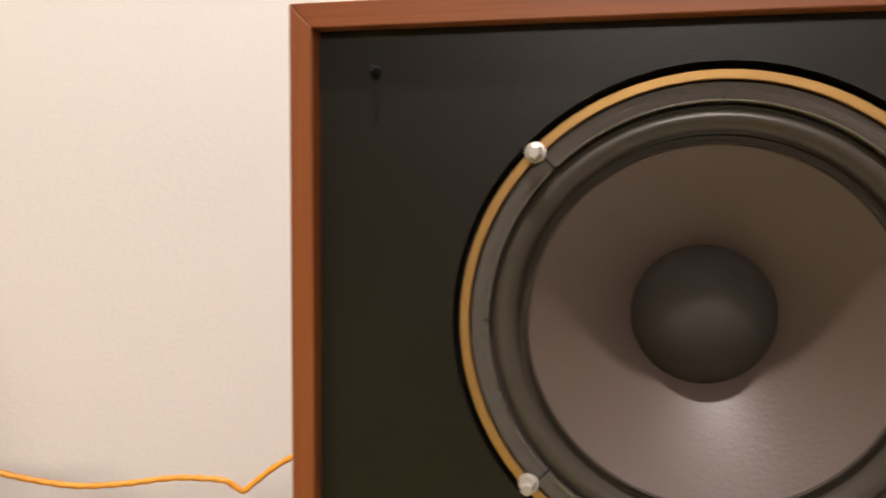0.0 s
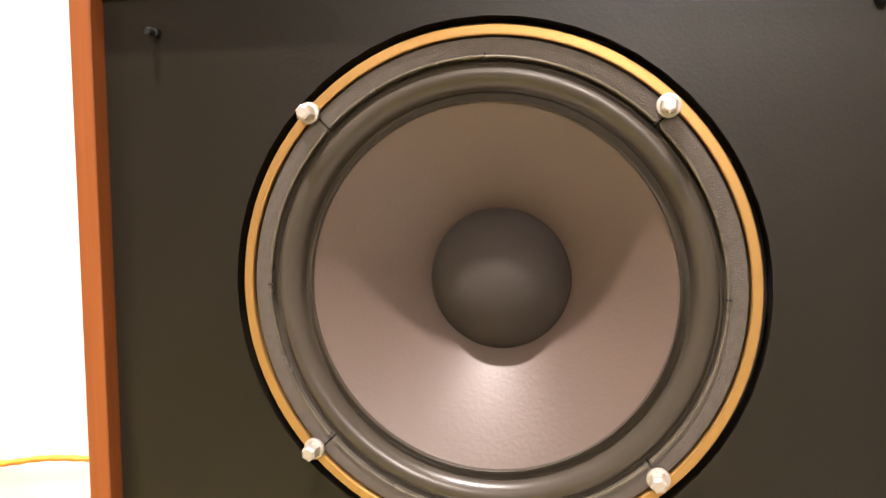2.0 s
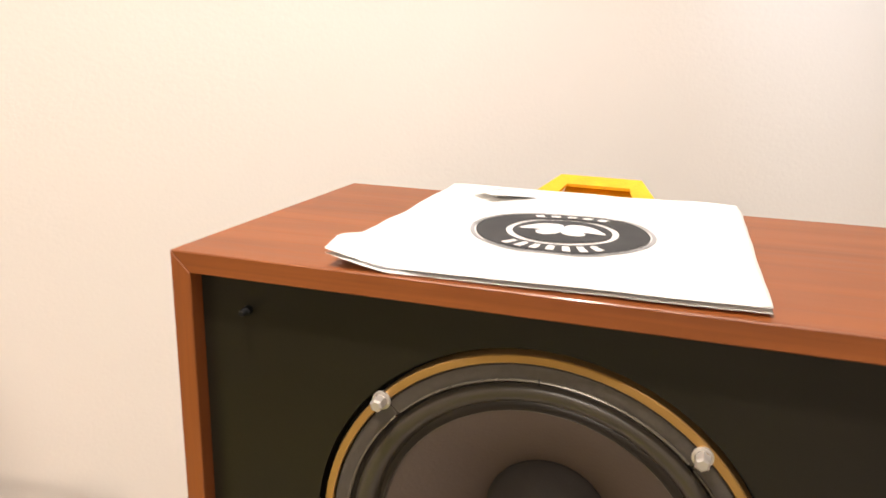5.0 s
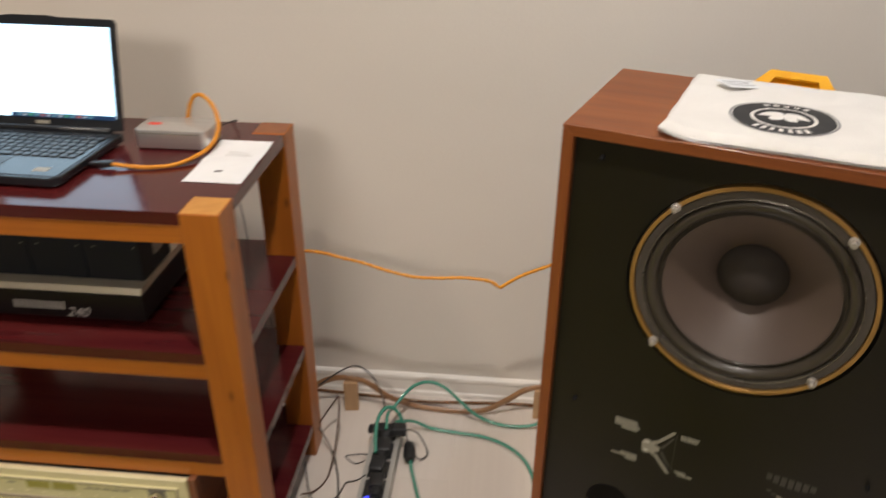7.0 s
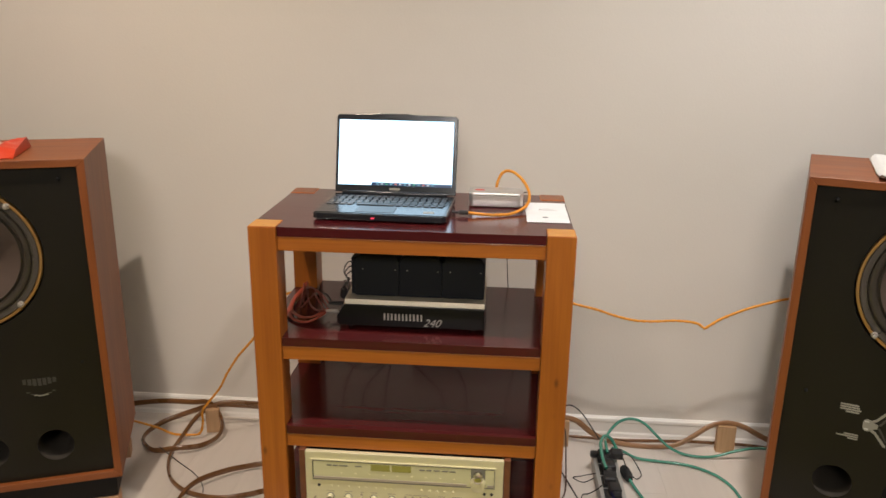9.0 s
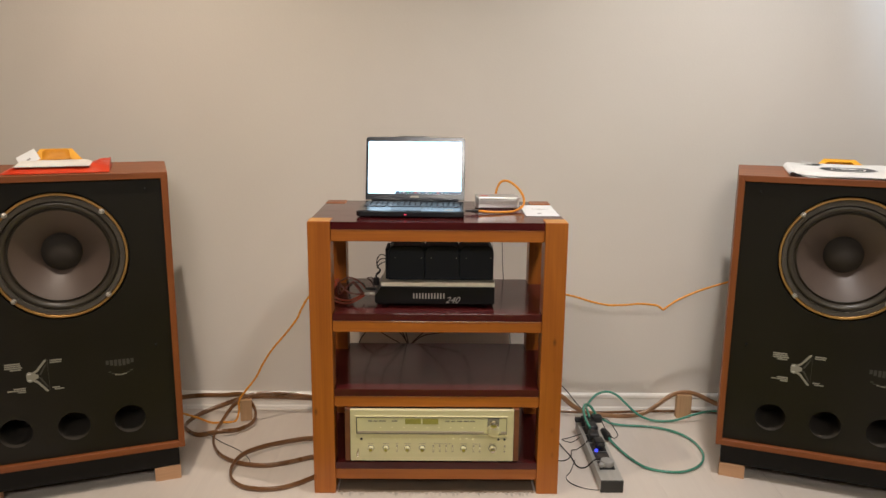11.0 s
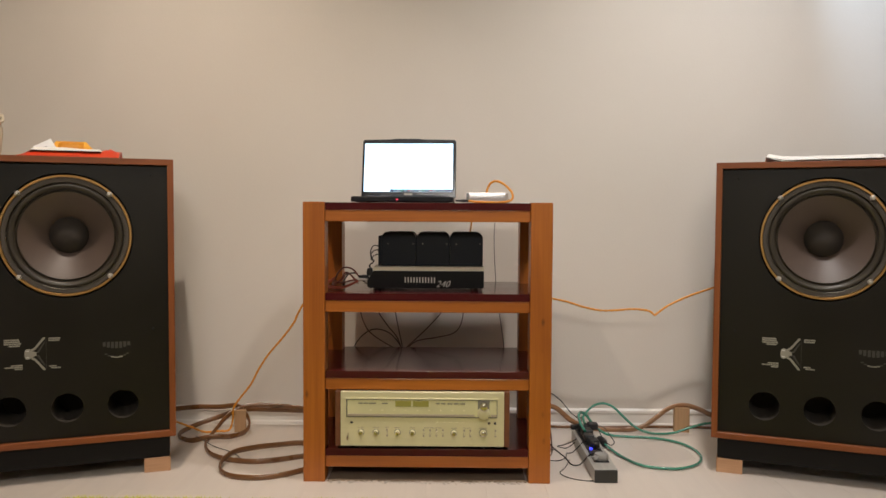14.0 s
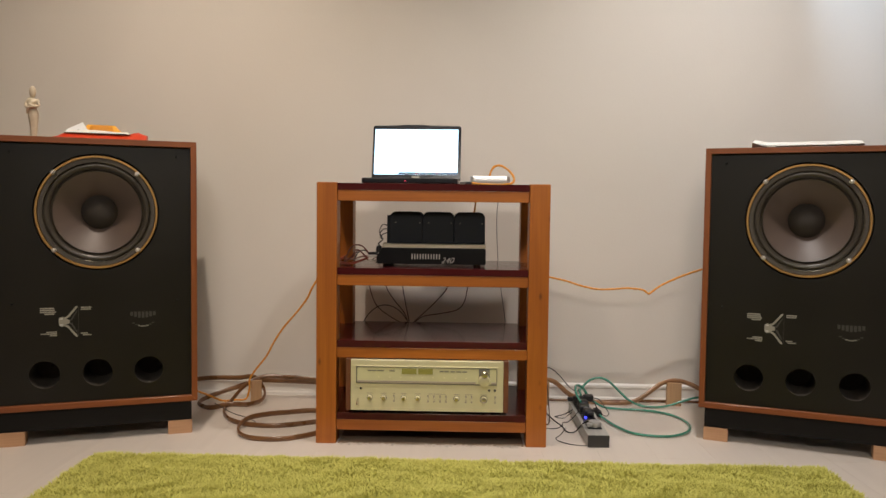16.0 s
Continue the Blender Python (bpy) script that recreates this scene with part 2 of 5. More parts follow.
M = {
    "wall": material("wall_paint", (0.73, 0.68, 0.615), 0.75, vary=(0.695, 0.645, 0.58), scale=(1.2, 1.2, 1.2), bump=0.12, bump_scale=160),
    "ceiling": material("ceiling_paint", (0.80, 0.78, 0.74), 0.85, bump=0.1, bump_scale=120),
    "skirting": material("skirting_paint", (0.80, 0.76, 0.70), 0.4, stain=0.08, bump=0.05, bump_scale=60),
    "floor": wood("pale_laminate", (0.63, 0.56, 0.495), (0.68, 0.61, 0.54), "y", 0.42, 0.0, 18, rand=0.015),
    "teak_x": wood("teak_veneer_across", (0.19, 0.049, 0.0085), (0.29, 0.082, 0.016), "x", 0.46, 0.05, 60),
    "teak_z": wood("teak_veneer_upright", (0.19, 0.049, 0.0085), (0.29, 0.082, 0.016), "z", 0.46, 0.05, 60),
    "pine_z": wood("stained_pine_upright", (0.34, 0.091, 0.0075), (0.47, 0.144, 0.014), "z", 0.42, 0.18, 45, knots=True),
    "pine_x": wood("stained_pine_across", (0.34, 0.091, 0.0075), (0.47, 0.144, 0.014), "x", 0.42, 0.18, 45),
    "red": material("mahogany_lacquer", (0.058, 0.007, 0.009), 0.17, vary=(0.080, 0.012, 0.012), scale=(2, 30, 30), coat=0.15, spec=0.34, bump=0.02, bump_scale=20),
    "end": wood("pale_end_grain", (0.46, 0.20, 0.040), (0.58, 0.28, 0.065), "z", 0.5, 0.1, 90),
    "end_dark": wood("dark_end_grain", (0.16, 0.042, 0.010), (0.25, 0.075, 0.016), "z", 0.4, 0.2, 90),
    "raw": wood("raw_pine_block", (0.40, 0.24, 0.12), (0.52, 0.33, 0.18), "z", 0.65, 0.0, 60),
    "raw_x": wood("raw_pine_foot", (0.46, 0.25, 0.13), (0.58, 0.34, 0.19), "x", 0.65, 0.0, 60),
    "baffle": material("black_baffle_paint", (0.0088, 0.0071, 0.0042), 0.40, vary=(0.0104, 0.0084, 0.0052), scale=(3, 3, 3), bump=0.06, bump_scale=420, spec=0.36),
    "plinth": material("black_plinth", (0.0080, 0.0068, 0.0055), 0.65, spec=0.25, bump=0.1, bump_scale=200),
    "void": material("port_tube_black", (0.055, 0.047, 0.038), 0.7, spec=0.3, bump=0.1, bump_scale=90),
    "gold": material("gold_anodised_ring", (0.52, 0.305, 0.105), 0.38, 0.7, vary=(0.47, 0.27, 0.092), scale=(9, 9, 9)),
    "gasket": material("grey_gasket", (0.072, 0.060, 0.050), 0.45, 0.2, vary=(0.092, 0.078, 0.066), scale=(160, 160, 160), bump=0.35, bump_scale=900),
    # Paler than the gasket: the lip's highlight is put into its colour.
    "lip": material("gasket_lip_highlight", (0.17, 0.15, 0.11), 0.24, 0.3, vary=(0.10, 0.088, 0.066), scale=(30, 30, 30), spec=0.7),
    "peg": material("dark_peg", (0.006, 0.006, 0.006), 0.6, spec=0.3),
    "rubber": material("rubber_surround", (0.048, 0.040, 0.030), 0.32, vary=(0.056, 0.046, 0.035), scale=(12, 12, 12), spec=0.5),
    "cone": material("paper_cone", (0.098, 0.069, 0.056), 0.48, vary=(0.109, 0.076, 0.061), scale=(9, 9, 9), bump=0.09, bump_scale=260, spec=0.6, stain=0.10),
    "cap": material("dust_cap_felt", (0.036, 0.029, 0.024), 0.70, vary=(0.047, 0.039, 0.034), scale=(20, 20, 20), bump=0.08, bump_scale=500, spec=0.25),
    "steel": material("zinc_steel", (0.56, 0.52, 0.47), 0.42, 0.6, stain=0.15),
    "print": material("screen_print", (0.30, 0.285, 0.235), 0.5, stain=0.2),
    "print_dim": material("screen_print_faint", (0.060, 0.055, 0.047), 0.5),
    "black": material("black_enamel", (0.007, 0.007, 0.008), 0.32, vary=(0.009, 0.009, 0.010), scale=(8, 8, 8), bump=0.03, bump_scale=200, spec=0.3),
    "matt": material("matt_black_can", (0.006, 0.008, 0.013), 0.6, spec=0.3, bump=0.12, bump_scale=320, stain=0.2),
    "chrome": material("chrome", (0.72, 0.68, 0.60), 0.16, 1.0, stain=0.08),
    "deck": material("satin_nickel_deck", (0.66, 0.60, 0.48), 0.4, 0.6, vary=(0.60, 0.54, 0.42), scale=(4, 40, 40)),
    "champagne": material("champagne_faceplate", (0.80, 0.75, 0.50), 0.38, 0.3, vary=(0.76, 0.71, 0.46), scale=(2, 60, 60)),
    "dial": material("dial_glass", (0.70, 0.67, 0.40), 0.12, vary=(0.64, 0.61, 0.36), scale=(5, 5, 5), coat=0.6),
    "meter": material("meter_face", (0.34, 0.32, 0.08), 0.25, stain=0.1),
    "grey_bar": material("dial_scale_bar", (0.20, 0.19, 0.15), 0.3),
    "dial_bar": material("dial_pointer_track", (0.42, 0.36, 0.28), 0.3),
    "letter": material("white_lettering", (0.60, 0.58, 0.54), 0.5),
    "ink": material("printed_ink", (0.03, 0.03, 0.03), 0.6),
    "walnut": wood("walnut_side", (0.12, 0.040, 0.016), (0.20, 0.07, 0.028), "y", 0.45, 0.1, 70),
    "laptop": material("laptop_shell", (0.020, 0.022, 0.026), 0.20, 0.2, vary=(0.024, 0.026, 0.030), scale=(10, 10, 10), bump=0.02, bump_scale=500, spec=0.6),
    "key": material("laptop_key", (0.012, 0.014, 0.018), 0.34, stain=0.1),
    "alu": material("brushed_aluminium", (0.70, 0.69, 0.68), 0.30, 0.80, vary=(0.64, 0.63, 0.62), scale=(3, 80, 80)),
    "strip": material("grey_strip_alu", (0.48, 0.47, 0.44), 0.42, 0.4, vary=(0.42, 0.41, 0.38), scale=(40, 3, 40), stain=0.1),
    "strip_end": material("strip_end_cap", (0.030, 0.030, 0.026), 0.55, bump=0.1, bump_scale=200),
    "plug": material("black_plug", (0.012, 0.012, 0.013), 0.45, bump=0.05, bump_scale=200),
    "grey_plug": material("grey_plug", (0.34, 0.33, 0.31), 0.4, stain=0.1),
    "paper": material("white_paper", (0.80, 0.81, 0.82), 0.7, vary=(0.76, 0.77, 0.78), scale=(20, 20, 20), bump=0.05, bump_scale=200),
    "cloth": material("white_cloth", (0.80, 0.77, 0.72), 0.85, vary=(0.74, 0.71, 0.66), scale=(9, 9, 9), bump=0.35, bump_scale=260),
    "emblem": material("black_emblem_print", (0.025, 0.025, 0.026), 0.6, stain=0.15),
    "emblem_grey": material("grey_emblem_print", (0.32, 0.31, 0.30), 0.6, stain=0.15),
    "yellow": material("yellow_strap", (0.82, 0.40, 0.006), 0.6, vary=(0.74, 0.33, 0.005), scale=(40, 40, 40), bump=0.2, bump_scale=300),
    # The yellow strap again, darkened for the shade inside its fold.
    "yellow_shade": material("yellow_strap_shaded", (0.62, 0.25, 0.004), 0.6, vary=(0.55, 0.21, 0.004), scale=(40, 40, 40), bump=0.2, bump_scale=300),
    "redbag": material("red_plastic_bag", (0.60, 0.038, 0.009), 0.35, vary=(0.68, 0.062, 0.014), scale=(14, 14, 14), bump=0.3, bump_scale=30),
    "orange": material("orange_cable", (0.80, 0.34, 0.022), 0.45, vary=(0.70, 0.27, 0.02), scale=(70, 70, 70), bump=0.2, bump_scale=200),
    "usb": material("orange_braid", (0.72, 0.29, 0.018), 0.5, vary=(0.60, 0.22, 0.012), scale=(90, 90, 90), bump=0.3, bump_scale=400),
    "brown": material("brown_ribbon_cable", (0.135, 0.060, 0.020), 0.28, vary=(0.20, 0.090, 0.030), scale=(10, 10, 10), coat=0.3, spec=0.6),
    "tan": material("tan_ribbon_cable", (0.34, 0.18, 0.085), 0.32, vary=(0.26, 0.13, 0.06), scale=(10, 10, 10), coat=0.3, spec=0.6),
    "green": material("green_mains_cable", (0.062, 0.29, 0.205), 0.20, vary=(0.045, 0.23, 0.16), scale=(10, 10, 10), coat=0.9, spec=0.6),
    "wire": material("black_wire", (0.018, 0.016, 0.014), 0.45),
    "wire_red": material("red_wire", (0.16, 0.028, 0.016), 0.45),
    "wire_bright": material("bright_red_wire", (0.34, 0.05, 0.022), 0.45),
    "wire_brown": material("brown_wire", (0.075, 0.035, 0.020), 0.5),
    "ivory": material("ivory_resin", (0.66, 0.58, 0.44), 0.45, vary=(0.56, 0.47, 0.34), scale=(30, 30, 30), bump=0.15, bump_scale=120),
    "rug": material("green_pile", (0.66, 0.635, 0.18), 0.9, island=0.06, spec=0.1, stain=0.05),
    "rug_base": material("green_rug_backing", (0.56, 0.56, 0.15), 0.95, bump=0.4, bump_scale=90),
    # Brown of the floor in shade under the rack, put into the colour.
    "mat": material("brown_rack_shade", (0.20, 0.145, 0.10), 0.9, bump=0.5, bump_scale=300, stain=0.2),
    "fringe": material("pale_fringe", (0.52, 0.46, 0.40), 0.9, island=0.25),
    "screen": glow("lit_screen", (0.56, 0.80, 1.0), 2.5),
    "taskbar": glow("lit_taskbar", (0.02, 0.06, 0.16), 0.6),
    "icon": glow("lit_icon", (0.25, 0.6, 0.75), 0.6),
    "icon_pale": glow("lit_icon_pale", (0.7, 0.8, 0.9), 0.7),
    "icon_green": glow("lit_icon_green", (0.1, 0.6, 0.3), 0.6),
    "icon_red": glow("lit_icon_red", (0.8, 0.25, 0.2), 0.6),
    "led_red": glow("red_led", (1.0, 0.06, 0.12), 1.6),
    "led_blue": glow("blue_led", (0.05, 0.06, 1.0), 2.6),
    "sticker": material("red_sticker", (0.72, 0.07, 0.05), 0.5),
}


# ---- building helpers ----
def finish(bm, mat, name, smooth=None):
    bmesh.ops.recalc_face_normals(bm, faces=bm.faces[:])
    me = bpy.data.meshes.new(name)
    if smooth:
        for f in bm.faces:
            f.smooth = True
        for e in bm.edges:
            e.smooth = e.is_manifold and e.calc_face_angle(0) < radians(smooth)
    bm.to_mesh(me)
    bm.free()
    me.materials.append(mat)
    return me


def part(name, bm, mat, parent, label="", smooth=None, m=None):
    me = bm if isinstance(bm, bpy.types.Mesh) else finish(bm, mat, name, smooth)
    ob = new(name, me)
    ob.parent = parent
    if m is not None:
        ob.matrix_local = m
    return tagged(ob, label)


def root(name, m, label, category, group="", kind=""):
    ob = new(name)
    ob.empty_display_size = 0.05
    ob.matrix_world = m
    return tagged(ob, label, category, group, kind)


def thing(name, bm, mat, label, category, group="", kind="", smooth=None, m=None):
    ob = new(name, bm if isinstance(bm, bpy.types.Mesh) else finish(bm, mat, name, smooth))
    if m is not None:
        ob.matrix_world = m
    return tagged(ob, label, category, group, kind)


def box(x0, x1, y0, y1, z0, z1, bevel=0.0, seg=2, bm=None):
    bm = bm or bmesh.new()
    vs = [bm.verts.new((x, y, z)) for x in (x0, x1) for y in (y0, y1) for z in (z0, z1)]
    fs = [bm.faces.new([vs[i] for i in q]) for q in ((0, 1, 3, 2), (4, 6, 7, 5), (0, 4, 5, 1), (2, 3, 7, 6), (0, 2, 6, 4), (1, 5, 7, 3))]
    bmesh.ops.recalc_face_normals(bm, faces=fs)
    if bevel:
        edges = list({e for f in fs for e in f.edges})
        bmesh.ops.bevel(bm, geom=edges, offset=bevel, segments=seg, affect="EDGES", profile=0.5)
    return bm


def lathe(profile, seg=64, axis="y", centre=(0, 0, 0), bm=None, close=False, start=0.0, turn=360.0):
    """Turns rows of (radius, along) round an axis."""
    bm = bm or bmesh.new()
    full = abs(turn - 360) < 0.01
    steps = seg if full else seg + 1
    rings = []
    for i in range(steps):
        a = radians(start + turn * i / seg)
        ring = []
        for r, h in profile:
            c, s = r * math.cos(a), r * math.sin(a)
            p = {"y": (c, h, s), "z": (c, s, h), "x": (h, c, s)}[axis]
            ring.append(bm.verts.new(Vector(p) + Vector(centre)))
        rings.append(ring)
    k = len(profile)
    for i in range(seg):
        a, b = rings[i], rings[(i + 1) % steps]
        for j in range(k if close else k - 1):
            q = [a[j], a[(j + 1) % k], b[(j + 1) % k], b[j]]
            try:
                bm.faces.new(q)
            except ValueError:
                pass
    if not full and close:
        bm.faces.new(rings[0])
        bm.faces.new(rings[-1])
    bmesh.ops.remove_doubles(bm, verts=bm.verts[:], dist=1e-6)
    return bm


def prism(points, h0, h1, axis="y", bm=None, bevel=0.0):
    """A flat outline of (a, b) pairs, pushed from h0 to h1 along an axis."""
    bm = bm or bmesh.new()

    def at(p, h):
        return {"y": (p[0], h, p[1]), "z": (p[0], p[1], h), "x": (h, p[0], p[1])}[axis]

    lo, hi = [bm.verts.new(at(p, h0)) for p in points], [bm.verts.new(at(p, h1)) for p in points]
    fs = [bm.faces.new(lo[::-1]), bm.faces.new(hi)]
    k = len(points)
    fs += [bm.faces.new((lo[i], lo[(i + 1) % k], hi[(i + 1) % k], hi[i])) for i in range(k)]
    bmesh.ops.recalc_face_normals(bm, faces=fs)
    if bevel:
        bmesh.ops.bevel(bm, geom=list({e for f in fs for e in f.edges}), offset=bevel, segments=2, affect="EDGES", profile=0.5)
    return bm


def disc(x, z, r, y0, y1, seg=20, bevel=0.0, axis="y"):
    return prism([(x + r * math.cos(2 * math.pi * i / seg), z + r * math.sin(2 * math.pi * i / seg)) for i in range(seg)], y0, y1, axis, None, bevel)


def smooth_line(points, per=8, closed=False):
    pts = [Vector(p) for p in points]
    out = []
    k = len(pts)
    for i in range(k if closed else k - 1):
        if closed:
            p0, p1, p2, p3 = pts[(i - 1) % k], pts[i], pts[(i + 1) % k], pts[(i + 2) % k]
        else:
            p0, p1, p2, p3 = pts[max(i - 1, 0)], pts[i], pts[i + 1], pts[min(i + 2, k - 1)]
        for s in range(per):
            t = s / per
            out.append(0.5 * (2 * p1 + (p2 - p0) * t + (2 * p0 - 5 * p1 + 4 * p2 - p3) * t * t + (3 * p1 - p0 - 3 * p2 + p3) * t ** 3))
    if not closed:
        out.append(pts[-1])
    return out


def tube(points, wide, high=None, sides=8, per=8, twist=0.0, bm=None):
    """A cable along a smooth line; wide and high are its radii across and upright, twist its turns for each metre."""
    high = high or wide
    bm = bm or bmesh.new()
    line = smooth_line(points, per)
    rings, far = [], 0.0
    for i, p in enumerate(line):
        way = (line[min(i + 1, len(line) - 1)] - line[max(i - 1, 0)]).normalized()
        if i:
            far += (p - line[i - 1]).length
        side = way.cross(Vector((0, 0, 1)))
        if side.length < 0.15:
            side = way.cross(Vector((0, 1, 0)))
        side.normalize()
        up = side.cross(way)
        ring = []
        for j in range(sides):
            a = 2 * math.pi * j / sides
            u, v = wide * math.cos(a), high * math.sin(a)
            b = 2 * math.pi * twist * far
            ring.append(bm.verts.new(p + side * (u * math.cos(b) - v * math.sin(b)) + up * (u * math.sin(b) + v * math.cos(b))))
        rings.append(ring)
    for a, b in zip(rings, rings[1:]):
        for j in range(sides):
            bm.faces.new((a[j], a[(j + 1) % sides], b[(j + 1) % sides], b[j]))
    bm.faces.new(rings[0][::-1])
    bm.faces.new(rings[-1])
    return bm


def cable(name, points, mat, label, category="cable", wide=0.003, high=None, group="", twist=0.0, sides=8, per=8):
    return thing(name, tube(points, wide, high, sides, per, twist), mat, label, category, group, smooth=60)


def lettering(text, size, mat, parent, m, name="lettering", shear=0.0, depth=0.0006, label=""):
    cu = bpy.data.curves.new(name, "FONT")
    cu.body, cu.size, cu.extrude, cu.shear = text, size, depth, shear
    cu.align_x, cu.align_y = "CENTER", "CENTER"
    tmp = bpy.data.objects.new(name, cu)
    scene.collection.objects.link(tmp)
    bpy.context.view_layer.update()
    me = bpy.data.meshes.new_from_object(tmp.evaluated_get(bpy.context.evaluated_depsgraph_get()))
    bpy.data.objects.remove(tmp)
    me.materials.clear()
    me.materials.append(mat)
    ob = new(name, me)
    ob.parent = parent
    ob.matrix_local = m
    return tagged(ob, label)


# ---- the room ----
X0, X1, Y0 = -2.9, 2.7, -4.6


def structure(name, bm, mat, label, category):
    return thing(name, bm, mat, label, category, kind="structure")


floor = structure("floor", box(X0 - 0.1, X1 + 0.1, Y0 - 0.1, WALL_Y + 0.1, -0.1, -0.006), M["floor"], "pale wood-look laminate floor with faint plank joints", "floor")
structure("wall_north", box(X0 - 0.1, X1 + 0.1, WALL_Y, WALL_Y + 0.1, -0.005, CEIL), M["wall"], "plain off-white painted wall behind the loudspeakers", "wall")
structure("wall_south", box(X0 - 0.1, X1 + 0.1, Y0 - 0.1, Y0, -0.005, CEIL), M["wall"], "plain off-white painted wall closing the room", "wall")
structure("wall_west", box(X0 - 0.1, X0, Y0, WALL_Y, -0.005, CEIL), M["wall"], "plain off-white painted side wall", "wall")
structure("wall_east", box(X1, X1 + 0.1, Y0, WALL_Y, -0.005, CEIL), M["wall"], "plain off-white painted side wall", "wall")
structure("ceiling", box(X0 - 0.1, X1 + 0.1, Y0 - 0.1, WALL_Y + 0.1, CEIL + 0.002, CEIL + 0.1), M["ceiling"], "plain white painted ceiling", "ceiling")
# skirting with a rounded bead along its top and a quarter round at its foot
prof = [(WALL_Y - 0.0005, 0.0), (WALL_Y - 0.016, 0.0), (WALL_Y - 0.015, 0.012), (WALL_Y - 0.011, 0.018), (WALL_Y - 0.010, 0.052), (WALL_Y - 0.013, 0.058),
        (WALL_Y - 0.012, 0.068), (WALL_Y - 0.006, 0.074), (WALL_Y - 0.0005, 0.075)]
structure("baseboard", prism(prof, X0 + 0.002, X1 - 0.002, "x"), M["skirting"], "white painted baseboard with a moulded top edge", "baseboard")


# ---- loudspeakers ----
HALF, TOP, BOT, DEEP, THICK, LIP = 0.3335, 1.059, 0.122, 0.385, 0.020, 0.016
DRIVER_X, DRIVER_Z = 0.0045, 0.805


def plate_with_holes(x0, x1, z0, z1, holes, y0, y1, seg=56):
    bm = bmesh.new()
    loops = [[(x0, z0), (x1, z0), (x1, z1), (x0, z1)]]
    for cx, cz, r in holes:
        loops.append([(cx + r * math.cos(2 * math.pi * i / seg), cz + r * math.sin(2 * math.pi * i / seg)) for i in range(seg)])
    edges = []
    for loop in loops:
        vs = [bm.verts.new((x, y0, z)) for x, z in loop]
        edges += [bm.edges.new((vs[i], vs[(i + 1) % len(vs)])) for i in range(len(vs))]
    bmesh.ops.triangle_fill(bm, use_beauty=True, use_dissolve=False, edges=edges)
    geom = bmesh.ops.extrude_face_region(bm, geom=bm.faces[:])["geom"]
    bmesh.ops.translate(bm, vec=(0, y1 - y0, 0), verts=[g for g in geom if isinstance(g, bmesh.types.BMVert)])
    return bm


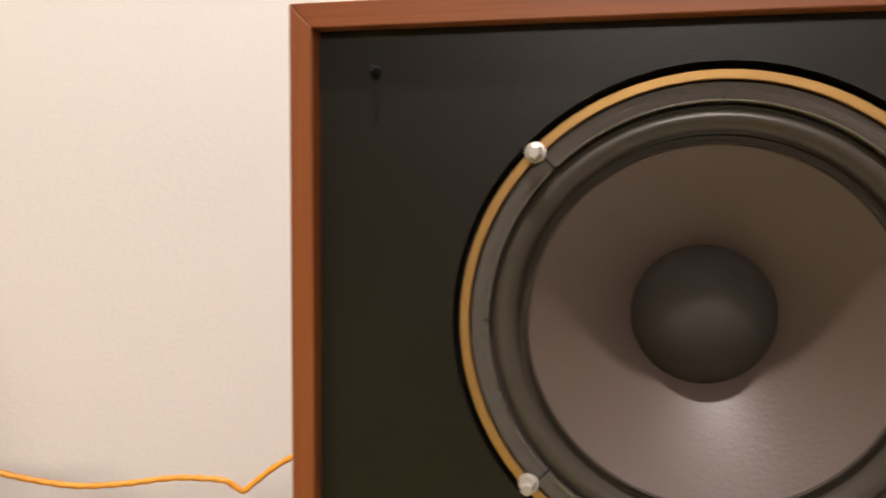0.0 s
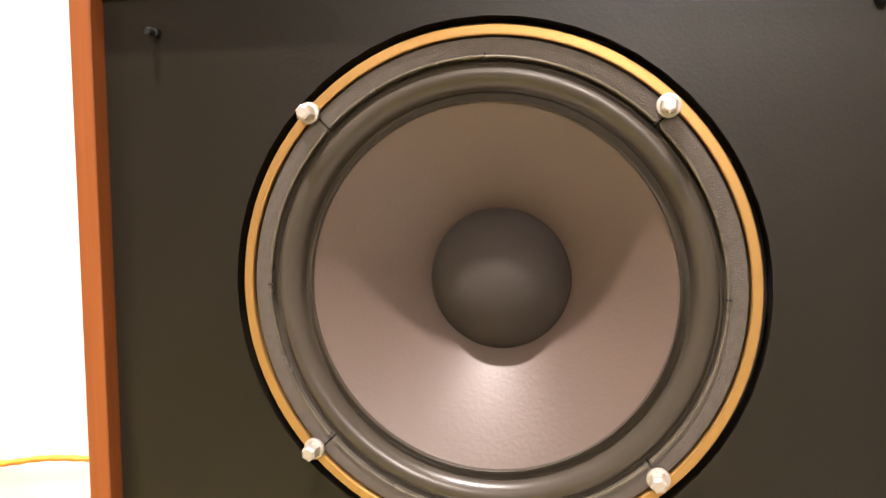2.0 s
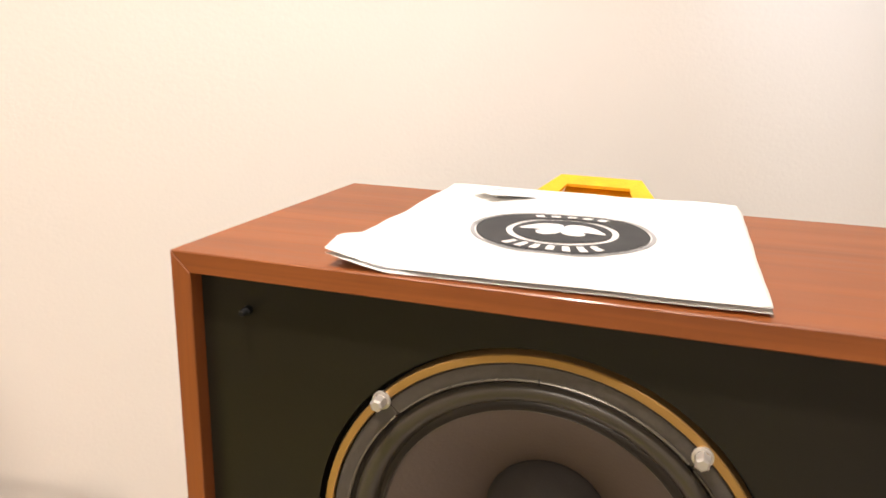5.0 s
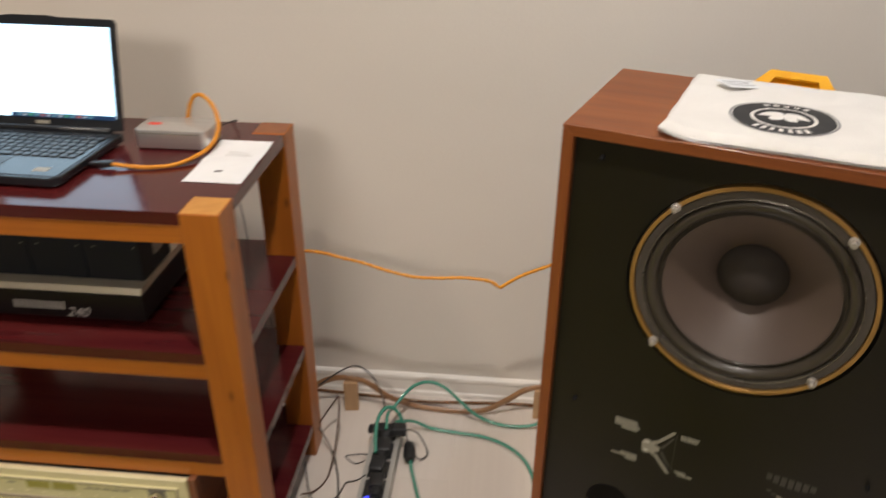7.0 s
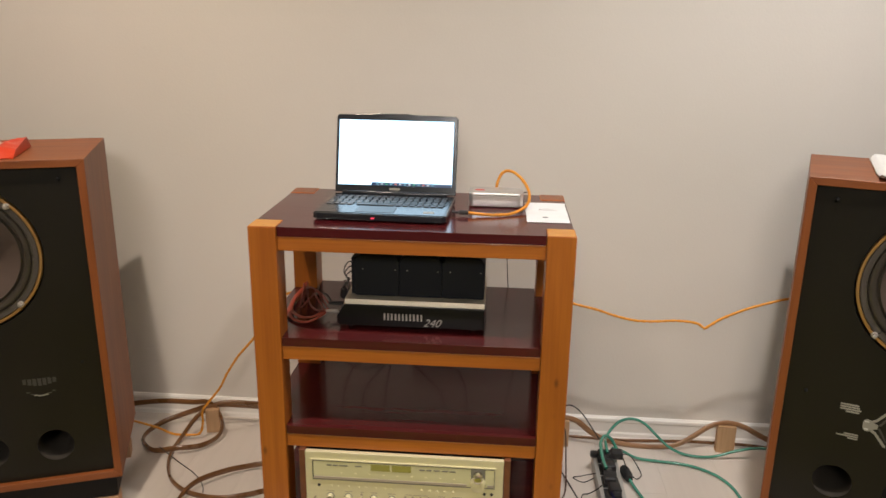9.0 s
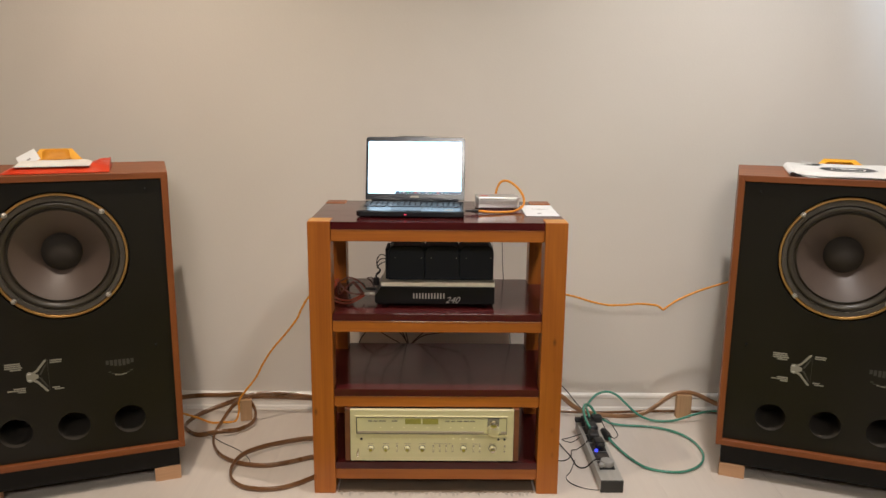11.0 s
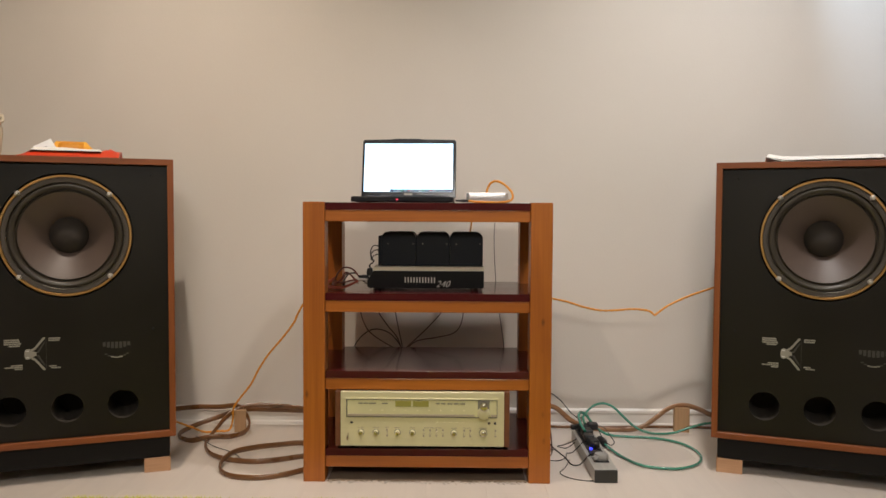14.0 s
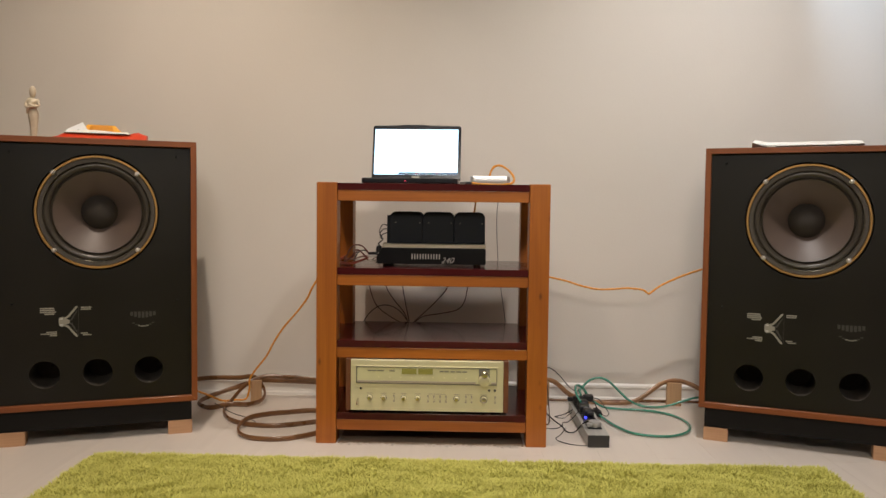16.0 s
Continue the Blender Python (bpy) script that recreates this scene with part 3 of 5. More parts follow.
def build_loudspeaker(m):
    sp = root("loudspeaker", m, "large floor-standing loudspeaker in teak veneer with grille removed", "loudspeaker", "pair of loudspeakers")
    h, t = HALF, THICK
    zc = (TOP + BOT) / 2

    def mitred(outer, inner, mat, name):
        bm = bmesh.new()
        lo = [bm.verts.new((x, 0, z)) for x, z in outer + inner]
        hi = [bm.verts.new((x, DEEP, z)) for x, z in outer + inner]
        fs = [bm.faces.new(lo[::-1]), bm.faces.new(hi)] + [bm.faces.new((lo[i], lo[(i + 1) % 4], hi[(i + 1) % 4], hi[i])) for i in range(4)]
        bmesh.ops.recalc_face_normals(bm, faces=fs)
        bmesh.ops.bevel(bm, geom=bm.edges[:], offset=0.0010, segments=1, affect="EDGES")
        part(name, bm, mat, sp)

    g = 0.0002
    mitred([(-h, TOP), (h, TOP)], [(h - t + g, TOP - t), (-h + t - g, TOP - t)], M["teak_x"], "top_panel")
    mitred([(h, BOT), (-h, BOT)], [(-h + t - g, BOT + t), (h - t + g, BOT + t)], M["teak_x"], "bottom_panel")
    mitred([(-h, BOT + g), (-h, TOP - g)], [(-h + t, TOP - t - g), (-h + t, BOT + t + g)], M["teak_z"], "side_panel")
    mitred([(h, TOP - g), (h, BOT + g)], [(h - t, BOT + t + g), (h - t, TOP - t - g)], M["teak_z"], "side_panel")
    part("back_panel", box(-h + t, h - t, DEEP - 0.022, DEEP - 0.002, BOT + t, TOP - t), M["plinth"], sp)
    ports = [(-0.168, 0.242), (0.0, 0.242), (0.168, 0.242)]
    baffle = part("baffle", plate_with_holes(-h + t + 0.0005, h - t - 0.0005, BOT + t + 0.0005, TOP - t - 0.0005,
                  [(DRIVER_X, DRIVER_Z, 0.2026)] + [(x, z, 0.048) for x, z in ports], LIP, LIP + 0.022), M["baffle"], sp, "black painted baffle board")
    for x, z in ports:
        p = lathe([(0.0478, LIP + 0.001), (0.0478, LIP + 0.17), (0.004, LIP + 0.171), (0.003, LIP + 0.176), (0.051, LIP + 0.176), (0.051, LIP + 0.0235), (0.0482, LIP + 0.0235)], 40, "y", (x, 0, z))
        part("port_tube", p, M["void"], sp, "black round bass port", smooth=40)
    # the drive unit
    y = LIP
    zc = DRIVER_Z
    drv = part("drive_unit", lathe([(0.2022, y + 0.020), (0.1850, y + 0.020), (0.176, y + 0.030), (0.120, y + 0.14), (0.115, y + 0.145), (0.118, y + 0.150), (0.130, y + 0.142), (0.198, y + 0.034), (0.2022, y + 0.026)],
               64, "y", (DRIVER_X, 0, zc), close=True), M["plinth"], sp, "large paper-cone drive unit", smooth=40)
    part("trim_ring", lathe([(0.1968, y + 0.0015), (0.1960, y + 0.0003), (0.1900, y + 0.0003), (0.1892, y + 0.0012), (0.1892, y + 0.0190), (0.1968, y + 0.0190)], 96, "y", (DRIVER_X, 0, zc), close=True), M["gold"], drv, "gold anodised trim ring", smooth=30)
    for k in range(4):
        seg = lathe([(0.1877, y + 0.0042), (0.1868, y + 0.0030), (0.1752, y + 0.0030), (0.1744, y + 0.0034), (0.1712, y + 0.0105), (0.1700, y + 0.0120), (0.1700, y + 0.0185), (0.1877, y + 0.0185)],
                    24, "y", (DRIVER_X, 0, zc), close=True, start=k * 90 + 45.2, turn=89.6)
        part("gasket", seg, M["gasket"], drv, "grey gasket segment with a fine raised lip", smooth=30)
        # raised lip, coloured lighter to draw the bright line along the edge
        lip = lathe([(0.1750, y + 0.0032), (0.1748, y + 0.0016), (0.1738, y + 0.0012), (0.1730, y + 0.0018), (0.1728, y + 0.0060), (0.1742, y + 0.0036)],
                    24, "y", (DRIVER_X, 0, zc), close=True, start=k * 90 + 46.0, turn=88.0)
        part("gasket_lip_highlight", lip, M["lip"], drv, "thin shiny raised lip of the gasket, highlight put into its paler colour", smooth=50)
        a = math.radians(k * 90)
        nx, nz = DRIVER_X + 0.1738 * math.cos(a), zc + 0.1738 * math.sin(a)
        hx, hz = (0.0026, 0.0006) if k % 2 == 0 else (0.0006, 0.0026)
        part("notch", box(nx - hx, nx + hx, y + 0.0010, y + 0.0050, nz - hz, nz + hz), M["peg"], drv, "small dark notch")
    roll = [(0.1704, y + 0.0060), (0.1692, y + 0.0075)]
    roll += [(0.1596 + 0.0092 * math.cos(math.pi * i / 12), y + 0.0080 + 0.0006 * i - 0.0080 * math.sin(math.pi * i / 12)) for i in range(1, 12)]
    roll += [(0.1502, y + 0.0152), (0.1492, y + 0.0168), (0.1466, y + 0.0155), (0.1446, y + 0.0132), (0.1437, y + 0.0112), (0.1430, y + 0.0108), (0.1424, y + 0.0116), (0.1420, y + 0.0142)]
    part("surround", lathe(roll, 96, "y", (DRIVER_X, 0, zc)), M["rubber"], drv, "brown-black rolled rubber surround", smooth=60)
    cone = []
    for i in range(17):
        s = i / 16
        r = 0.1432 * (1 - s) + 0.052 * s
        cone.append((r, y + 0.0135 + 0.074 * (0.80 * s + 0.20 * s ** 2.2)))
    part("cone", lathe(cone, 96, "y", (DRIVER_X, 0, zc)), M["cone"], drv, "brown-grey paper cone", smooth=60)
    cap = [(0.0598 * math.sin(math.radians(a)) / math.sin(math.radians(62)), y + 0.0775 - 0.030 * (math.cos(math.radians(a)) - math.cos(math.radians(62))) / (1 - math.cos(math.radians(62)))) for a in range(0, 63, 5)]
    cap += [(0.0604, y + 0.0800), (0.0588, y + 0.0840)]
    part("dust_cap", lathe(cap, 64, "y", (DRIVER_X, 0, zc)), M["cap"], drv, "dark domed dust cap", smooth=60)
    for sx in (-1, 1):
        for sz in (-1, 1):
            bx, bz = 0.0008 + sx * 0.1338, zc + 0.0012 + sz * 0.1338
            washer = lathe([(0.0060, y - 0.0026), (0.0082, y - 0.0022), (0.0086, y - 0.0014), (0.0086, y + 0.0002), (0.0060, y + 0.0002)], 24, "y", (bx, 0, bz), close=True)
            b = part("bolt", lathe([(0.0, y - 0.0142), (0.0042, y - 0.0142), (0.0060, y - 0.0130), (0.0064, y - 0.0112), (0.0064, y - 0.0024), (0.0, y - 0.0022)], 6, "y", (bx, 0, bz), start=20 * sx + 7 * sz), M["steel"], drv, "silver hexagon-headed bolt")
            part("washer", washer, M["steel"], b, smooth=40)
    # grille pegs
    for sx in (-1, 1):
        for pz in (1.006, 0.49):
            p = lathe([(0, y - 0.013), (0.0024, y - 0.013), (0.0032, y - 0.0118), (0.0032, y - 0.0060), (0.0042, y - 0.0055), (0.0042, y)], 16, "y", (sx * 0.264, 0, pz))
            part("grille_peg", p, M["peg"], sp, "short dark grille peg", smooth=40)
    # printed emblem: plain bars and a small horn figure
    fy = y - 0.0006

    def mark(x0, x1, z0, z1, mat="print"):
        return box(x0, x1, fy, y - 0.0001, z0, z1)

    for i, (a, b) in enumerate(((-0.179, -0.136), (-0.179, -0.134), (-0.179, -0.130), (-0.165, -0.134))):
        part("print_bar", mark(a, b, 0.470 - i * 0.0065, 0.4745 - i * 0.0065), M["print"], sp)
    for i, (a, b) in enumerate(((-0.160, -0.127), (-0.178, -0.127), (-0.150, -0.127))):
        part("print_bar", mark(a, b, 0.388 - i * 0.0060, 0.392 - i * 0.0060), M["print"], sp)
    for i, (a, b) in enumerate(((-0.052, -0.018), (-0.052, -0.020))):
        part("print_bar", mark(a, b, 0.471 - i * 0.0065, 0.4755 - i * 0.0065), M["print"], sp)
    for i, (a, b) in enumerate(((-0.052, -0.030), (-0.046, -0.018))):
        part("print_bar", mark(a, b, 0.381 - i * 0.0060, 0.385 - i * 0.0060), M["print"], sp)
    horn = prism([(-0.1215, 0.4175), (-0.1195, 0.4110), (-0.1130, 0.4070), (-0.1060, 0.4085), (-0.1010, 0.4130), (-0.0930, 0.4170), (-0.0870, 0.4185), (-0.0870, 0.4305), (-0.0930, 0.4320), (-0.1010, 0.4360), (-0.1060, 0.4405), (-0.1130, 0.4420), (-0.1195, 0.4380), (-0.1215, 0.4315)], fy, y - 0.0001)
    part("emblem", horn, M["print"], sp, "printed grey horn-shaped emblem")
    for sgn in (1, -1):
        c = 0.4245
        arm = prism([(-0.1040, c + sgn * 0.0150), (-0.0930, c + sgn * 0.0210), (-0.0680, c + sgn * 0.0530), (-0.0615, c + sgn * 0.0530), (-0.0630, c + sgn * 0.0480), (-0.0895, c + sgn * 0.0150), (-0.0985, c + sgn * 0.0100)], fy, y - 0.0001)
        part("emblem", arm, M["print"], sp)
        inner = prism([(-0.0860, c + sgn * 0.0040), (-0.0840, c + sgn * 0.0085), (-0.0645, c + sgn * 0.0390), (-0.0625, c + sgn * 0.0360), (-0.0800, c + sgn * 0.0040)], fy, y - 0.0001)
        part("emblem", inner, M["print_dim"], sp)
        part("emblem", prism([(-0.1185, c + sgn * 0.0085), (-0.1170, c + sgn * 0.0125), (-0.1080, c + sgn * 0.0125), (-0.1080, c + sgn * 0.0085)], fy - 0.0003, fy - 0.0001), M["letter"], sp)
    part("emblem", mark(-0.0595, -0.0585, 0.374, 0.476), M["print_dim"], sp)
    for k in range(7):
        a = 0.108 + k * 0.0125
        part("print_bar", mark(a, a + 0.009, 0.440 - 0.010 * math.sin(math.pi * (k + 0.5) / 7), 0.452), M["print_dim"], sp)
    for k in range(8):
        a = 0.114 + k * 0.0092
        dz = 0.012 * abs(k - 3.5) ** 2 / 12.25
        part("print_bar", mark(a, a + 0.0085, 0.398 + dz, 0.402 + dz), M["print" if 2 <= k <= 5 else "print_dim"], sp)
    part("plinth", box(-0.313, 0.313, 0.022, DEEP - 0.02, 0.048, BOT, 0.002), M["plinth"], sp, "black recessed plinth")
    for a, b in ((-0.315, -0.231), (0.231, 0.315)):
        for c in (0.016, DEEP - 0.075):
            part("foot_block", box(a, b, c, c + 0.05, 0.0, 0.048, 0.0015), M["raw_x"], sp, "raw wooden foot block")
    return sp


speaker_r = build_loudspeaker(pose(1.277, 0.0075, 0, 0, 0, -21.0))
speaker_l = copy_thing(speaker_r, pose(-1.1735, -0.028, 0, 0, 0, 20.6))
tagged(speaker_l, "large teak-veneer loudspeaker with a figurine and a red bag on top")
tagged(speaker_r, "large teak-veneer loudspeaker with a white cloth bag lying on top")

# ---- the rack ----
RX0, RX1, RD, RH = -0.410, 0.400, 0.466, 0.919
PW = 0.071
rack = root("audio_rack", pose(0, 0, 0), "four-tier stained pine rack with glossy dark red shelves", "rack")
for px in (RX0, RX1 - PW):
    for py in (0.0, RD - PW):
        part("post", box(px, px + PW, py, py + PW, 0, RH, 0.0022), M["pine_z"], rack, "orange-stained pine post")
        # cut ends: paler than the posts in front, darker at the back
        part("end_grain", box(px + 0.0025, px + PW - 0.0025, py + 0.0025, py + PW - 0.0025, RH - 0.001, RH + 0.0005), M["end" if py == 0 else "end_dark"], rack, "paler cut end of a post" if py == 0 else "darker cut end of a post")


def shelf_outline(z0, z1):
    g = 0.0008
    a, b, c, d = RX0 + 0.002, RX1 - 0.002, 0.006, RD - 0.002
    p = PW + g
    pts = [(RX0 + p, c), (RX1 - p, c), (RX1 - p, p), (b, p), (b, RD - p), (RX1 - p, RD - p), (RX1 - p, d), (RX0 + p, d), (RX0 + p, RD - p), (a, RD - p), (a, p), (RX0 + p, p)]
    return prism(pts, z0, z1, "z", None, 0.0006)


for top in (0.9175, 0.622, 0.367, 0.110):
    part("shelf", shelf_outline(top - 0.024, top), M["red"], rack, "glossy dark red lacquered shelf")
    part("front_rail", box(RX0 + PW + 0.0006, RX1 - PW - 0.0006, 0.008, 0.030, top - 0.062, top - 0.0245, 0.002), M["pine_x"], rack, "orange-stained pine rail")

# brown sheet for the shade under the rack, with a fringe along its front
under_rack = root("floor_mat", pose(0, 0, 0), "thin brown sheet painted as the shade under the rack, with a pale ragged fringe", "mat")
part("shade_sheet", box(-0.332, 0.322, 0.004, 0.455, 0.0008, 0.0055, 0.001), M["mat"], under_rack)
rng = random.Random(5)
bm = bmesh.new()
x = -0.325
while x < 0.318:
    n, lean = rng.uniform(0.006, 0.022), rng.uniform(-0.006, 0.006)
    w = rng.uniform(0.004, 0.011)
    vs = [bm.verts.new(p) for p in ((x, 0.005, 0.0042), (x + w, 0.005, 0.0042), (x + w * 0.8 + lean, 0.003 - n, 0.0015), (x + lean, 0.004 - n * 0.8, 0.0015))]
    lo = [bm.verts.new((v.co.x, v.co.y, 0.0006)) for v in vs]
    bm.faces.new(vs)
    for i in range(4):
        bm.faces.new((vs[i], vs[(i + 1) % 4], lo[(i + 1) % 4], lo[i]))
    x += w + rng.uniform(0.0, 0.010)
part("fringe", bm, M["fringe"], under_rack, "pale ragged fringe")

# ---- receiver on the lowest shelf ----
rec = root("stereo_receiver", pose(-0.0195, -0.010, 0.110), "champagne-faced vintage stereo receiver with walnut sides on the lowest shelf", "receiver")
RW, RZ0, RZ1 = 0.2665, 0.014, 0.193


def rx(wx):
    return wx + 0.0195


part("casing", box(-RW + 0.004, RW - 0.004, 0.014, 0.390, RZ0 + 0.002, RZ1 - 0.004, 0.002), M["black"], rec, "black steel casing")
part("faceplate", box(-RW, RW, 0.0, 0.0135, RZ0, RZ1, 0.0018), M["champagne"], rec, "champagne aluminium faceplate")
for s in (-1, 1):
    a = s * (RW + 0.0008)
    part("side_cheek", box(min(a, a + s * 0.017), max(a, a + s * 0.017), 0.004, 0.385, RZ0 - 0.002, RZ1 + 0.001, 0.002), M["walnut"], rec, "walnut side cheek")
for fx in (-0.21, 0.21):
    for fy in (0.05, 0.33):
        part("foot", disc(fx, fy, 0.016, 0.0, RZ0 + 0.001, 20, 0, "z"), M["plug"], rec)
win = part("dial_window", box(rx(-0.266), rx(0.225), -0.0022, -0.0002, 0.109, 0.169, 0.0008), M["dial"], rec, "pale green dial window")
part("dial_edge", box(rx(-0.268), rx(0.227), -0.0042, -0.0002, 0.1695, 0.1725, 0.0006), M["champagne"], win)
part("dial_edge", box(rx(-0.2695), rx(-0.2665), -0.0042, -0.0002, 0.107, 0.1725, 0.0006), M["champagne"], win)
# Dark strips inside the frame paint the shadow line of the window's edge.
part("dial_edge", box(rx(-0.2660), rx(-0.2635), -0.0036, -0.0023, 0.110, 0.168), M["ink"], win)
part("dial_edge", box(rx(0.2225), rx(0.2245), -0.0036, -0.0023, 0.110, 0.168), M["grey_bar"], win)
part("dial_edge", box(rx(-0.2630), rx(0.2220), -0.0034, -0.0023, 0.1665, 0.1685), M["grey_bar"], win)
part("dial_bar", box(rx(-0.262), rx(0.15), -0.0040, -0.0024, 0.1135, 0.1205), M["dial_bar"], win)
part("dial_bar", box(rx(0.205), rx(0.222), -0.0040, -0.0024, 0.1135, 0.1205), M["dial_bar"], win)
part("dial_bar", box(rx(-0.264), rx(0.222), -0.0030, -0.0024, 0.1095, 0.1128), M["grey_bar"], win)
for a, b in ((-0.107, -0.056), (-0.050, 0.001)):
    part("meter", box(rx(a), rx(b), -0.0036, -0.0024, 0.145, 0.164, 0.0004), M["meter"], win, "yellow-green meter window")
for a, b in ((-0.227, -0.213), (-0.210, -0.196), (-0.193, -0.170), (-0.150, -0.132), (0.024, 0.038), (0.042, 0.056), (0.062, 0.078), (0.083, 0.100), (0.104, 0.120)):
    part("print_bar", box(rx(a), rx(b), -0.0032, -0.0024, 0.1535, 0.1575), M["grey_bar"], win)
for k in range(9):
    a = -0.19 + k * 0.038
    part("print_bar", box(rx(a), rx(a + 0.006), -0.0032, -0.0024, 0.132, 0.1345), M["champagne"], win)


def knob(x, z, r, deep, mat="champagne", name="knob", label=""):
    kb = lathe([(0, -deep), (r * 0.80, -deep), (r * 0.92, -deep + 0.0012), (r, -deep * 0.4), (r * 1.08, -0.0004)], 32, "y", (rx(x), 0, z))
    return part(name, kb, M[mat], rec, label, smooth=40)


part("tuning_recess", box(rx(0.161), rx(0.199), -0.0034, -0.0024, 0.128, 0.168, 0.0006), M["grey_bar"], win, "dark square recess behind the tuning knob")
knob(0.180, 0.1265, 0.0195, 0.022, "champagne", "tuning_knob", "large champagne tuning knob")
part("tuning_cap", lathe([(0, -0.0285), (0.0085, -0.0283), (0.0120, -0.0262), (0.0128, -0.0240), (0.0128, -0.0030)], 28, "y", (rx(0.180), 0, 0.1495)), M["chrome"], rec, "chrome tuning cap", smooth=40)
for x in (-0.219, -0.170, -0.100, -0.051, 0.084, 0.179):
    r = 0.0105 if x > 0.17 else 0.0082
    # Dark disc behind the knob: its shadow put in as colour.
    part("knob_shade", disc(rx(x), 0.060, r * 1.25, -0.0022, -0.0002, 28), M["grey_bar"], rec)
    knob(x, 0.060, r, 0.015)
    part("knob_cap", lathe([(0, -0.0180), (r * 0.62, -0.0178), (r * 0.80, -0.0163), (r * 0.84, -0.0150)], 20, "y", (rx(x), 0, 0.060)), M["chrome"], rec, "small chrome knob cap", smooth=40)
for x in (-0.134, -0.015, 0.006, 0.027, 0.048, 0.117, 0.137, 0.219):
    part("lever_slot", box(rx(x) - 0.0024, rx(x) + 0.0024, -0.0006, -0.0001, 0.046, 0.071), M["dial_bar"], rec)
    part("lever_switch", box(rx(x) - 0.0014, rx(x) + 0.0014, -0.0085, -0.0007, 0.053, 0.064, 0.0006), M["champagne"], rec)
for x, w in ((-0.219, 0.022), (-0.170, 0.020), (-0.134, 0.010), (-0.100, 0.020), (-0.051, 0.020), (0.016, 0.060), (0.084, 0.020), (0.127, 0.026), (0.179, 0.024)):
    part("print_bar", box(rx(x - w / 2), rx(x + w / 2), -0.0005, -0.0001, 0.0745, 0.0760), M["dial_bar"], rec)
part("power_lever", lathe([(0, -0.030), (0.0034, -0.028), (0.0042, -0.014), (0.0026, -0.0002)], 16, "y", (0, 0, 0)), M["chrome"], rec, "chrome power lever", smooth=40, m=pose(rx(-0.2605), 0, 0.056, 32))
for x in (-0.250, 0.198, 0.2175):
    part("jack_socket", disc(rx(x), 0.0915, 0.0042, -0.0012, -0.0002, 16), M["ink"], rec, "black jack socket")
for k in range(5):
    part("push_button", disc(rx(0.030 + k * 0.021), 0.0915, 0.0036, -0.0050, -0.0002, 16), M["champagne"], rec)
for k, x in enumerate((-0.215, -0.198, -0.168, -0.140, -0.122, -0.094, -0.070, -0.052)):
    part("push_button", disc(rx(x), 0.0915 - 0.001 * (k % 2), 0.0024, -0.0025, -0.0002, 12), M["champagne"], rec)

# ---- valve amplifier on the second shelf ----
amp = root("power_amplifier", pose(-0.013, 0.085, 0.622), "black and chrome vintage valve power amplifier on the second shelf", "amplifier")
chassis = prism([(-0.197, 0.014), (-0.186, 0.010), (0.193, 0.010), (0.195, 0.013), (0.195, 0.066), (0.193, 0.068), (-0.176, 0.068), (-0.197, 0.036)], 0.0, 0.235, "y", None, 0.0015)
part("chassis", chassis, M["black"], amp, "black enamelled chassis")
deck = prism([(0.0030, 0.0685), (0.0015, 0.0700), (0.0085, 0.0815), (0.0550, 0.0830), (0.232, 0.0830), (0.232, 0.0685)], -0.176, 0.195, "x", None, 0.0008)
part("top_deck", deck, M["deck"], amp, "chrome top deck")
for i, (a, b) in enumerate(((-0.153, -0.0345), (-0.0341, 0.0793), (0.0797, 0.192))):
    d0, d1, z1 = 0.032, 0.165 - 0.004 * i, 0.198
    c = 0.017
    can = prism([(a, 0.0835), (b, 0.0835), (b, z1 - c), (b - c * 0.5, z1 - c * 0.25), (b - c, z1), (a + c, z1), (a + c * 0.5, z1 - c * 0.25), (a, z1 - c)], d0, d1, "y", None, 0.003)
    cn = part("transformer", can, M["matt"], amp, "matt black transformer can")
    for sx in (a + 0.022, b - 0.010):
        part("screw", disc(sx, 0.158, 0.0016, d0 - 0.0012, d0 - 0.0001, 10), M["print"], cn)
part("end_bracket", box(-0.164, -0.154, 0.045, 0.150, 0.0835, 0.184, 0.001), M["matt"], amp, "black end bracket")
part("label_plate", box(0.1922, 0.1930, 0.085, 0.125, 0.115, 0.185), M["print"], amp, "grey label plate")
for fx in (-0.165, 0.165):
    for fy in (0.03, 0.20):
        part("foot", disc(fx, fy, 0.012, 0.0, 0.0112, 16, 0, "z"), M["plug"], amp)
# maker's mark as plain upright bars, and the readable figures beside it
for k in range(11):
    part("print_bar", box(-0.071 + 0.0098 * k, -0.0668 + 0.0098 * k, -0.0007, -0.0001, 0.0285, 0.0470), M["letter"], amp)
lettering("240", 0.030, M["letter"], amp, pose(0.056, -0.0004, 0.0235, 90), "model_figures", 0.42, 0.0004)

# plugs and wires at the amplifier's end
for k, (py, pz) in enumerate(((0.115, 0.658), (0.150, 0.666), (0.185, 0.655))):
    pl = lathe([(0, -0.036), (0.0035, -0.034), (0.0050, -0.020), (0.0050, -0.003), (0.0035, 0.0)], 14, "x", (-0.2115, py, pz))
    thing("phono_plug", pl, M["steel"] if k == 0 else M["plug"], "small phono plug in the amplifier's end", "plug", "amplifier plugs", smooth=40)
cable("wire", [(-0.246, 0.115, 0.658), (-0.275, 0.13, 0.652), (-0.31, 0.20, 0.640), (-0.345, 0.30, 0.634), (-0.375, 0.42, 0.630), (-0.40, 0.50, 0.58)], M["wire_red"], "dark red signal wire on the shelf", wide=0.0026)
